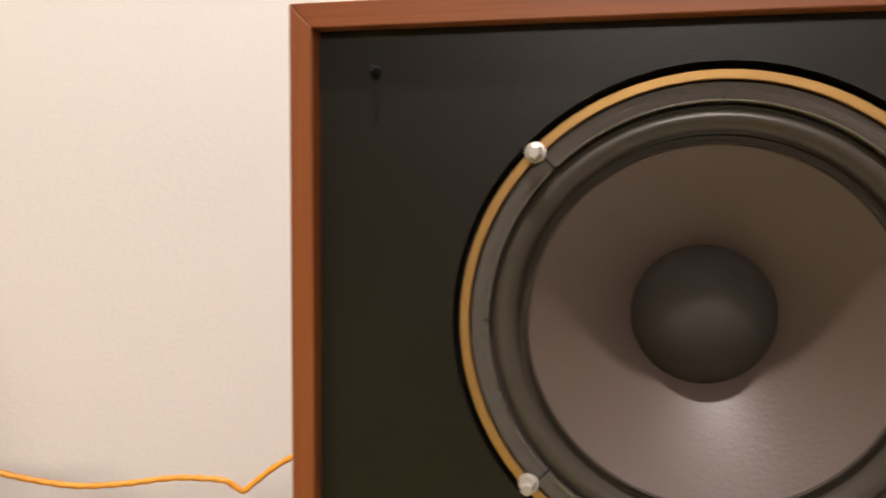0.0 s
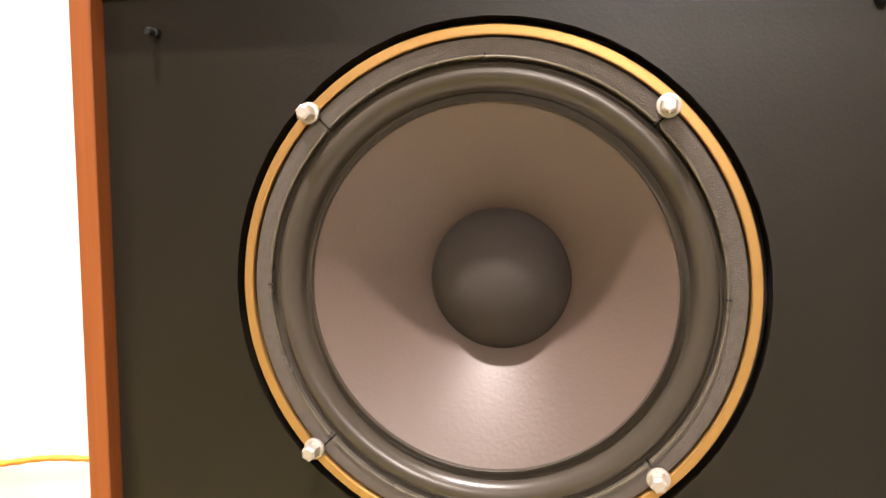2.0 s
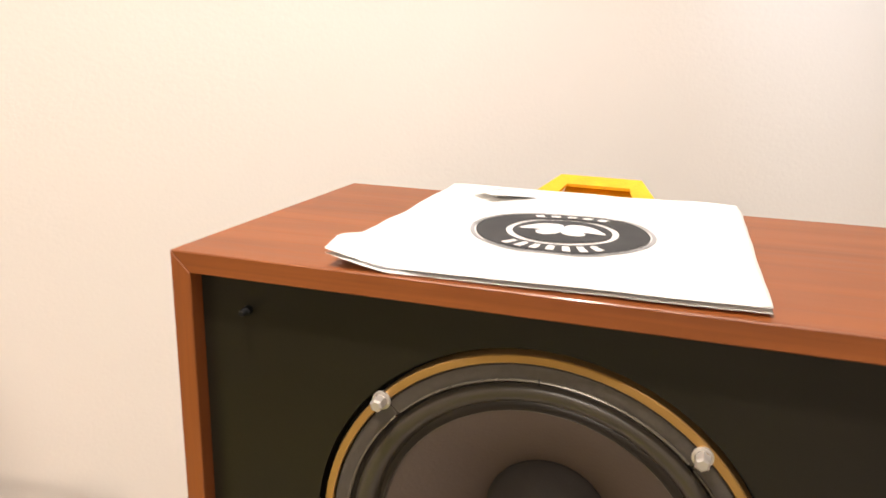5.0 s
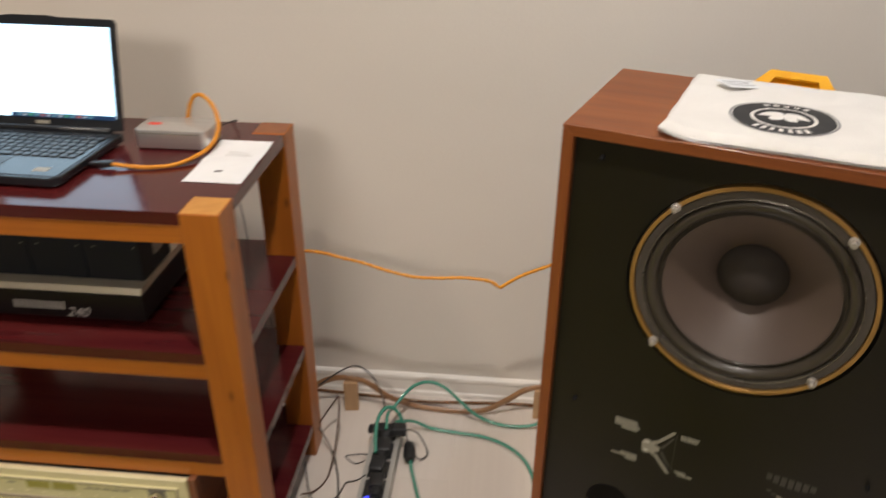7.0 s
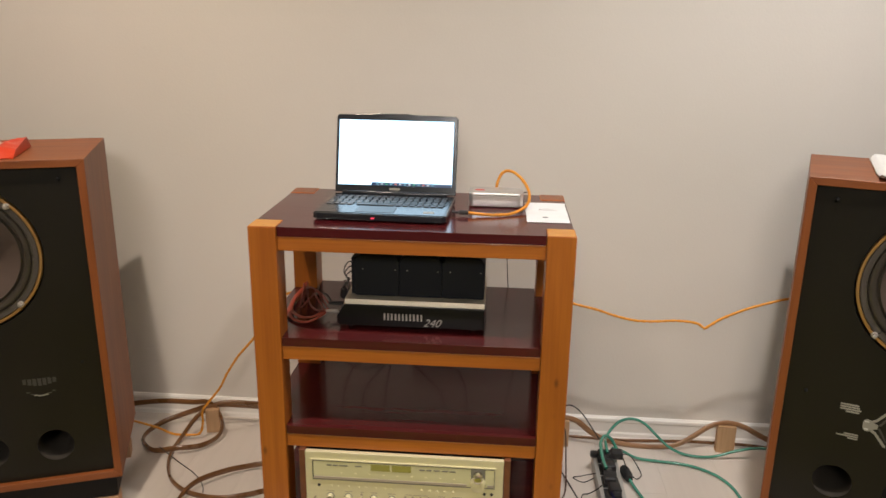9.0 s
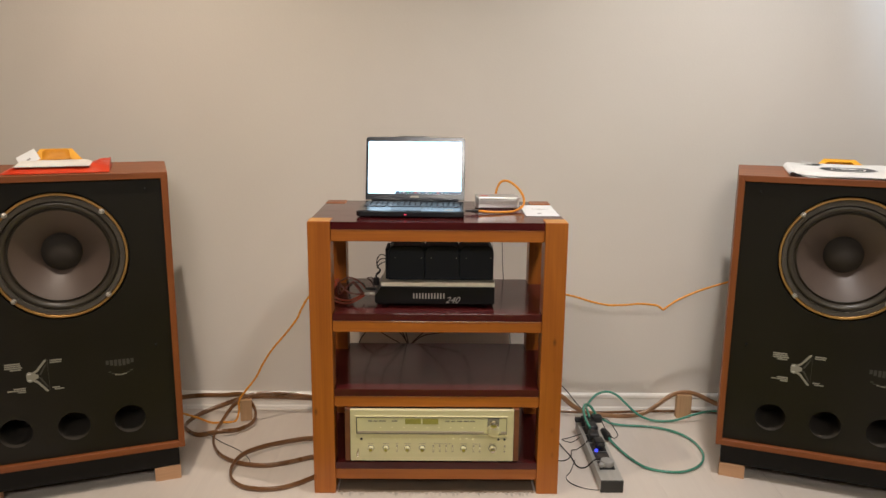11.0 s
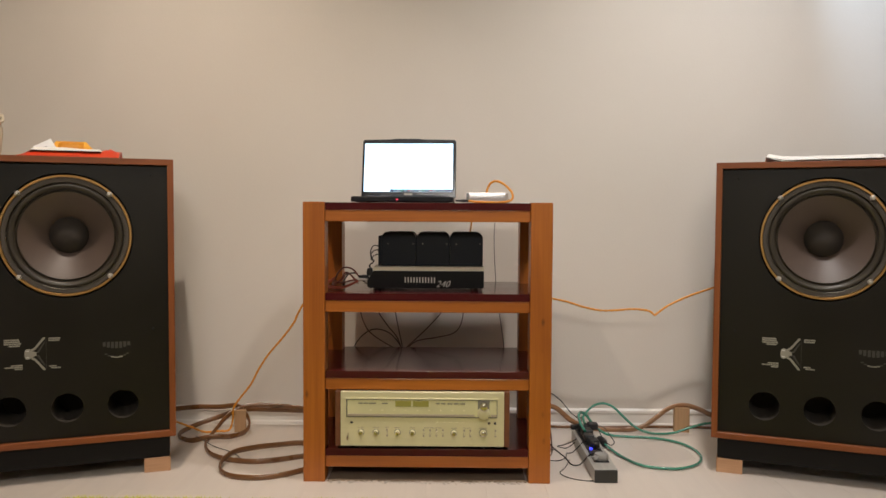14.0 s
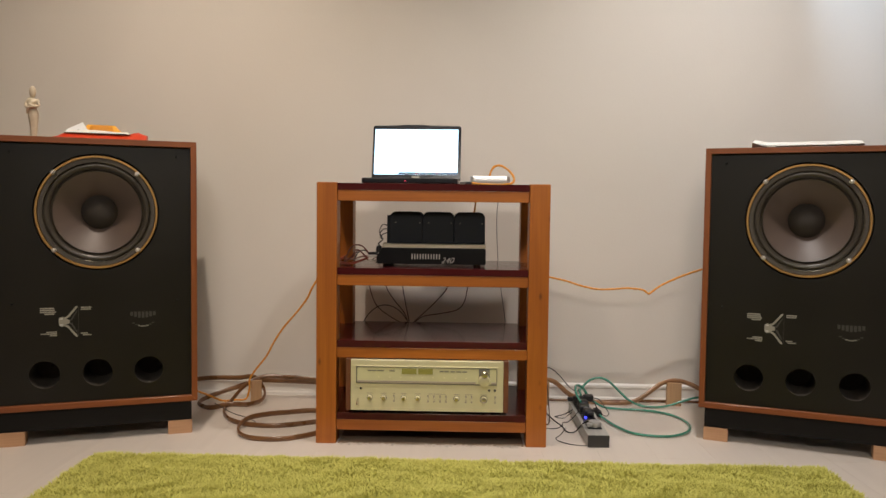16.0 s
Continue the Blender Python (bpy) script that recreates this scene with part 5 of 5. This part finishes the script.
# wires falling behind the shelves
for pts, mt in (([(-0.22, 0.300, 0.633), (-0.25, 0.44, 0.632), (-0.285, 0.485, 0.600), (-0.284, 0.495, 0.51), (-0.255, 0.497, 0.430), (-0.200, 0.498, 0.385), (-0.150, 0.490, 0.358), (-0.10, 0.47, 0.330)], "wire_brown"),
                ([(-0.16, 0.320, 0.633), (-0.20, 0.44, 0.632), (-0.222, 0.485, 0.600), (-0.216, 0.500, 0.51), (-0.180, 0.500, 0.450), (-0.140, 0.500, 0.400), (-0.120, 0.495, 0.35), (-0.11, 0.49, 0.30)], "wire_brown"),
                ([(-0.11, 0.330, 0.633), (-0.13, 0.44, 0.632), (-0.150, 0.487, 0.600), (-0.147, 0.505, 0.51), (-0.135, 0.505, 0.440), (-0.122, 0.502, 0.380), (-0.11, 0.49, 0.32)], "wire"),
                ([(0.03, 0.330, 0.633), (0.06, 0.44, 0.632), (0.062, 0.485, 0.600), (0.040, 0.500, 0.51), (-0.005, 0.500, 0.452), (-0.055, 0.500, 0.402), (-0.100, 0.495, 0.360), (-0.13, 0.48, 0.32)], "wire_brown"),
                ([(0.09, 0.330, 0.633), (0.12, 0.44, 0.632), (0.128, 0.485, 0.600), (0.122, 0.500, 0.51), (0.110, 0.500, 0.450), (0.080, 0.500, 0.415), (0.010, 0.500, 0.398), (-0.060, 0.498, 0.385), (-0.11, 0.48, 0.35)], "wire_brown"),
                ([(-0.315, 0.480, 0.320), (-0.305, 0.490, 0.362), (-0.280, 0.497, 0.400), (-0.241, 0.500, 0.427), (-0.200, 0.500, 0.428), (-0.160, 0.500, 0.408), (-0.124, 0.500, 0.362), (-0.11, 0.49, 0.31)], "wire")):
    cable("hanging_wire", pts, M[mt], "thin dark wire hanging behind the rack shelves", "wire", wide=0.0021, group="wires behind the rack")

# ---- on the loudspeakers ----
def pillow(w, d, thick, nx, ny, edge, seed, curl=0.0, rise=0.0):
    """A flat cloth bag with soft rounded edges and gentle creases; origin at its front left corner."""
    bm = bmesh.new()
    noise.seed_set(seed)
    rows = []
    for side in (1, -1):
        grid = []
        for i in range(nx + 1):
            col = []
            for j in range(ny + 1):
                u, v = i / nx, j / ny
                fall = min(1.0, min(u, 1 - u) * w / edge) ** 0.5 * min(1.0, min(v, 1 - v) * d / edge) ** 0.5
                crease = noise.noise(Vector((u * 3.1 + seed, v * 3.3, 0))) * 0.0035 + noise.noise(Vector((u * 9 + seed, v * 8, 3))) * 0.0012
                wob = noise.noise(Vector((u * 4, v * 4, seed))) * 0.004
                lift = curl * max(0, 0.16 - math.hypot(u, v)) / 0.16 + rise * u * (1 - v) ** 2
                z = lift + (thick * (0.25 + 0.75 * fall) + crease * fall if side > 0 else 0.0)
                col.append(bm.verts.new((u * w + (wob if 0 < i < nx else wob * 0.7), v * d + wob * 0.7, max(z, 0.0004))))
            grid.append(col)
        rows.append(grid)
    for side, grid in enumerate(rows):
        for i in range(nx):
            for j in range(ny):
                q = [grid[i][j], grid[i + 1][j], grid[i + 1][j + 1], grid[i][j + 1]]
                bm.faces.new(q if side == 0 else q[::-1])
    bmesh.ops.remove_doubles(bm, verts=bm.verts[:], dist=0.0008)
    bmesh.ops.holes_fill(bm, edges=[e for e in bm.edges if e.is_boundary], sides=0)
    noise.seed_set(1)
    return bm


def folded_handle(low, high, tall, band):
    """A webbing loop folded flat: a broad band that runs up, across and down, with a second ply behind it."""
    bm = bmesh.new()
    a, b, t = low / 2, high / 2, 0.0022
    prism([(-a, 0), (-a + band * 1.5, 0), (-b + band * 0.55, tall - band), (b - band * 0.55, tall - band), (a - band * 1.5, 0), (a, 0), (b, tall), (-b, tall)], -t, t, "y", bm)
    prism([(-b * 0.92, 0.004), (b * 0.92, 0.004), (b * 0.86, tall - 0.004), (-b * 0.86, tall - 0.004)], 0.012, 0.012 + 2 * t, "y", bm)
    prism([(-b, tall - 0.003), (b, tall - 0.003), (b, tall + 0.001), (-b, tall + 0.001)], t, 0.013, "y", bm)
    return bm


ZT = TOP + 0.0006
bag = root("cloth_bag", pose(1.110, 0.077, ZT, 0, 0, -20.0), "white cloth bag with a round black emblem and yellow handles", "bag")
part("cloth", pillow(0.350, 0.352, 0.016, 40, 40, 0.009, 7, 0.012, 0.003), M["cloth"], bag, "white woven cloth", smooth=70)


def bag_top(x, y):
    noise.seed_set(7)
    u, v = x / 0.350, y / 0.352
    z = 0.016 + 0.003 * u * (1 - v) ** 2 + noise.noise(Vector((u * 3.1 + 7, v * 3.3, 0))) * 0.0035 + noise.noise(Vector((u * 9 + 7, v * 8, 3))) * 0.0012
    noise.seed_set(1)
    return z


def draped(outline_fn, n, rings, lift):
    """A printed patch that follows the bag's top: rings between two outlines."""
    bm = bmesh.new()
    grid = []
    for k in range(rings + 1):
        row = []
        for i in range(n):
            x, y = outline_fn(2 * math.pi * i / n, k / rings)
            row.append(bm.verts.new((x, y, bag_top(x, y) + lift)))
        grid.append(row)
    for k in range(rings):
        for i in range(n):
            bm.faces.new((grid[k][i], grid[k][(i + 1) % n], grid[k + 1][(i + 1) % n], grid[k + 1][i]))
    return bm


EX, EY = 0.178, 0.133


def ring_patch(r0, r1):
    return lambda a, s: (EX + (r0 + (r1 - r0) * s) * math.cos(a), EY + (r0 + (r1 - r0) * s) * math.sin(a))


emb = part("emblem", draped(ring_patch(0.052, 0.080), 64, 3, 0.0008), M["emblem"], bag, "round black printed emblem")
part("emblem_rim", draped(ring_patch(0.0815, 0.0855), 64, 1, 0.0008), M["emblem_grey"], emb)
part("emblem_centre", draped(ring_patch(0.001, 0.046), 48, 4, 0.0009), M["emblem"], emb)


def blot(a, s):
    """A plain shape with two broad spread lobes above two small ones."""
    c, d = math.cos(a), math.sin(a)
    if d > -0.15:
        r = 0.040 * (0.22 + 0.78 * abs(c) ** 0.55) * (1 - 0.22 * max(0.0, d) ** 0.5 * abs(c))
    else:
        r = 0.030 * (0.34 + 0.60 * abs(math.sin(2 * a)) ** 0.8)
    r *= 0.02 + 0.98 * s
    return EX + r * c, EY + 0.002 + r * d


part("emblem_figure", draped(blot, 64, 4, 0.0014), M["cloth"], emb, "plain pale shape in the emblem")
for k in range(7):
    a = radians(236 + k * 11.5)
    bm = bmesh.new()
    for r, da in ((0.059, -0.05), (0.059, 0.05), (0.074, 0.05), (0.074, -0.05)):
        px, py = EX + r * math.cos(a + da), EY + r * math.sin(a + da)
        bm.verts.new((px, py, bag_top(px, py) + 0.0014))
    bm.faces.new(bm.verts[:])
    part("print_bar", bm, M["cloth"], emb)
for k in range(5):
    a = radians(62 + k * 14)
    bm = bmesh.new()
    for r, da in ((0.062, -0.07), (0.062, 0.07), (0.071, 0.07), (0.071, -0.07)):
        px, py = EX + r * math.cos(a + da), EY + r * math.sin(a + da)
        bm.verts.new((px, py, bag_top(px, py) + 0.0014))
    bm.faces.new(bm.verts[:])
    part("print_bar", bm, M["cloth"], emb)
part("handle", folded_handle(0.155, 0.098, 0.052, 0.020), M["yellow"], bag, "yellow folded webbing handle", m=pose(0.182, 0.336, 0.008, -66, 0, -4))
tag = box(-0.048, 0.048, -0.022, 0.022, 0.0, 0.0006)
tg = thing("paper_tag", tag, M["paper"], "small white printed tag lying on the cloth bag", "tag", m=pose(1.300, 0.324, TOP + 0.0205, 5, 8, 30))
for i in range(4):
    part("print_bar", box(-0.040, 0.036 - 0.010 * (i % 3), 0.012 - i * 0.007, 0.0138 - i * 0.007, 0.0007, 0.0009), M["emblem_grey"], tg)

SL = pose(-1.1735, -0.028, 0, 0, 0, 20.6)
rb = root("plastic_bag", SL @ pose(-0.135, 0.028, ZT), "crumpled red plastic bag with a white panel, lying folded", "bag")
noise.seed_set(11)
cr = bmesh.new()
NX, NY = 30, 18
for side in (1, 0):
    for i in range(NX + 1):
        for j in range(NY + 1):
            u, v = i / NX, j / NY
            ed = min(1.0, min(u, 1 - u) * 9) * min(1.0, min(v, 1 - v) * 7)
            rise = 0.034 * max(0.0, (u - 0.80) / 0.2) * (0.35 + 0.65 * v)
            z = (0.012 + 0.008 * (1 - v)) * ed + rise * min(1, min(v, 1 - v) * 6) + 0.004 * ed * noise.noise(Vector((u * 7, v * 5, 2))) + 0.006 * noise.noise(Vector((u * 15, v * 11, 5))) * (0.12 + 2.4 * max(0, u - 0.75) * 4) * ed
            z = max(z, 0.003 * ed) + 0.003
            cr.verts.new((u * 0.30, v * 0.20 + 0.006 * noise.noise(Vector((u * 8, 0, 1))), z if side else 0.0008))
cr.verts.ensure_lookup_table()
K = (NX + 1) * (NY + 1)
for i in range(NX):
    for j in range(NY):
        a = i * (NY + 1) + j
        cr.faces.new([cr.verts[q] for q in (a, a + NY + 1, a + NY + 2, a + 1)])
        cr.faces.new([cr.verts[q + K] for q in (a + 1, a + NY + 2, a + NY + 1, a)])
for i in range(NX):
    for j in (0, NY):
        a, b = i * (NY + 1) + j, (i + 1) * (NY + 1) + j
        cr.faces.new([cr.verts[q] for q in (a, b, b + K, a + K)])
for j in range(NY):
    for i in (0, NX):
        a, b = i * (NY + 1) + j, i * (NY + 1) + j + 1
        cr.faces.new([cr.verts[q] for q in (a, b, b + K, a + K)])
noise.seed_set(1)
part("film", cr, M["redbag"], rb, "glossy red plastic film", smooth=45)
part("white_panel", pillow(0.212, 0.130, 0.012, 18, 12, 0.014, 13), M["cloth"], rb, "white folded panel", smooth=60, m=pose(0.034, 0.010, 0.0185, 1))
part("handle", folded_handle(0.165, 0.092, 0.050, 0.022), M["yellow"], rb, "yellow folded webbing handle", m=pose(0.142, 0.142, 0.020, -30, 0, 4))
# inside of the fold, with shade painted in as a darker yellow
part("handle_fold", pillow(0.078, 0.050, 0.012, 10, 8, 0.02, 21), M["yellow_shade"], rb, "inside of the folded yellow handle, its shade put into the colour", smooth=60, m=pose(0.103, 0.130, 0.030, 38, 0, 3))
ct = thing("paper_tag", box(-0.030, 0.030, -0.0004, 0.0004, -0.022, 0.022), M["paper"], "white printed tag leaning on the red bag", "tag", m=SL @ pose(-0.070, 0.140, TOP + 0.040, -40, -28, 6))
part("print_bar", box(-0.006, 0.006, -0.0009, -0.0005, -0.008, -0.002), M["emblem_grey"], ct)

fig = lathe([(0, 0.0), (0.015, 0.0), (0.0155, 0.004), (0.0125, 0.008), (0.0115, 0.016), (0.0125, 0.036), (0.0150, 0.060), (0.0185, 0.086), (0.0195, 0.104), (0.0170, 0.116), (0.0185, 0.126), (0.0215, 0.138), (0.0205, 0.147), (0.0130, 0.153), (0.0062, 0.156), (0.0058, 0.160)], 28, "z")
for v in fig.verts:
    fold = 1 + 0.09 * math.sin(7 * math.atan2(v.co.y, v.co.x) + v.co.z * 55) * (1 if 0.006 < v.co.z < 0.11 else 0)
    v.co.x = v.co.x * fold * 0.90 + 0.003 * math.sin(v.co.z * 30)
    v.co.y *= fold * 0.70
lathe([(0, 0.156), (0.0062, 0.158), (0.0098, 0.165), (0.0112, 0.175), (0.0108, 0.184), (0.0080, 0.192), (0.0040, 0.196), (0, 0.1972)], 20, "z", (0.001, -0.001, 0), fig)
tube([(-0.018, -0.001, 0.145), (-0.0215, -0.007, 0.128), (-0.012, -0.016, 0.119), (0.004, -0.018, 0.122)], 0.0048, None, 8, 6, 0, fig)
tube([(0.018, -0.001, 0.145), (0.0215, -0.007, 0.128), (0.010, -0.016, 0.123), (-0.006, -0.018, 0.131)], 0.0048, None, 8, 6, 0, fig)
tube([(0.019, 0.002, 0.146), (0.004, -0.015, 0.138), (-0.012, -0.015, 0.118), (-0.017, -0.004, 0.100)], 0.0042, 0.007, 8, 6, 0, fig)
thing("figurine", fig, M["ivory"], "small ivory-coloured standing figurine on the loudspeaker", "figurine", smooth=50, m=pose(-1.464, 0.105, TOP + 0.0004, 0, 0, 12))

# ---- rug ----
RGX0, RGX1, RGY0, RGY1 = -1.085, 1.258, -2.05, -0.224
rug = root("shag_rug", pose(0, 0, 0), "lime green shag-pile rug on the pale floor", "rug")
rb_pts = rounded(RGX0 + 0.012, RGX1 - 0.012, RGY0 + 0.012, RGY1 - 0.012, 0.02, 4)
part("backing", prism(rb_pts, 0.0006, 0.008, "z"), M["rug_base"], rug, "green rug backing")


def pile(count, y0, y1, height, width, seed):
    r = np.random.default_rng(seed)
    bx, by = r.uniform(RGX0 + 0.004, RGX1 - 0.004, count), r.uniform(y0, y1, count)
    lump = np.sin(bx * 23 + 3 * np.sin(by * 17)) * np.sin(by * 29 + 2 * np.sin(bx * 13))
    ang = 2 * np.pi * r.random(count) * 0.9 + 1.2 * np.sin(bx * 9.0 + by * 7.0) + 1.3 * np.sin(bx * 31 - by * 23)
    h = height * (0.88 + 0.15 * r.random(count) + 0.11 * lump)
    lean = h * (0.20 + 0.60 * r.random(count))
    dx, dy = np.cos(ang), np.sin(ang)
    w = width * (0.7 + 0.6 * r.random(count))
    base = np.stack([bx, by, np.full(count, 0.006)], 1)
    side = np.stack([-dy * w, dx * w, np.zeros(count)], 1) / 2
    mid = base + np.stack([dx * lean * 0.4, dy * lean * 0.4, h * 0.62], 1)
    tip = base + np.stack([dx * lean, dy * lean, h], 1)
    verts = np.stack([base - side, base + side, mid + side, mid - side, tip], 1).reshape(-1, 3)
    o = (np.arange(count) * 5)[:, None]
    quads, tris = (o + [0, 1, 2, 3]).tolist(), (o + [3, 2, 4]).tolist()
    me = bpy.data.meshes.new("pile")
    me.from_pydata(verts.tolist(), [], quads + tris)
    me.materials.append(M["rug"])
    return me


tagged(part("pile", pile(230000, -0.85, RGY1 - 0.004, 0.026, 0.0040, 3), M["rug"], rug, "dense lime green tufted pile"), kind="stuff")
tagged(part("pile", pile(70000, RGY0, -0.85, 0.026, 0.0075, 4), M["rug"], rug, "dense lime green tufted pile"), kind="stuff")

# ---- floor planks ----
PLW, PLL = 0.193, 1.29
far_v, far_f = [], []
plank_mesh = {}


def plank(w, ln):
    key = (round(w, 3), round(ln, 3))
    if key not in plank_mesh:
        me = bpy.data.meshes.new("plank")
        e = 0.0003
        vs = [(-w / 2, -ln / 2, -0.006), (w / 2, -ln / 2, -0.006), (w / 2, ln / 2, -0.006), (-w / 2, ln / 2, -0.006),
              (-w / 2, -ln / 2, -e), (w / 2, -ln / 2, -e), (w / 2, ln / 2, -e), (-w / 2, ln / 2, -e),
              (-w / 2 + e, -ln / 2 + e, 0), (w / 2 - e, -ln / 2 + e, 0), (w / 2 - e, ln / 2 - e, 0), (-w / 2 + e, ln / 2 - e, 0)]
        fs = [(8, 9, 10, 11)] + [(a, (a + 1) % 4, (a + 1) % 4 + 4, a + 4) for a in range(4)] + [(a + 4, (a + 1) % 4 + 4, (a + 1) % 4 + 8, a + 8) for a in range(4)]
        me.from_pydata(vs, [], fs)
        me.materials.append(M["floor"])
        plank_mesh[key] = me
    return plank_mesh[key]


col = 0
x = X0
while x < X1 - 0.02:
    w = min(PLW, X1 - x)
    y = WALL_Y - (0.43 * (col % 3) + 0.35)
    end = WALL_Y
    while end > Y0 + 0.01:
        y = max(y, Y0)
        part("plank", plank(w - 0.0002, end - y - 0.0002), M["floor"], floor, m=pose(x + w / 2, (end + y) / 2, 0))
        end, y = y, y - PLL
    x += PLW
    col += 1
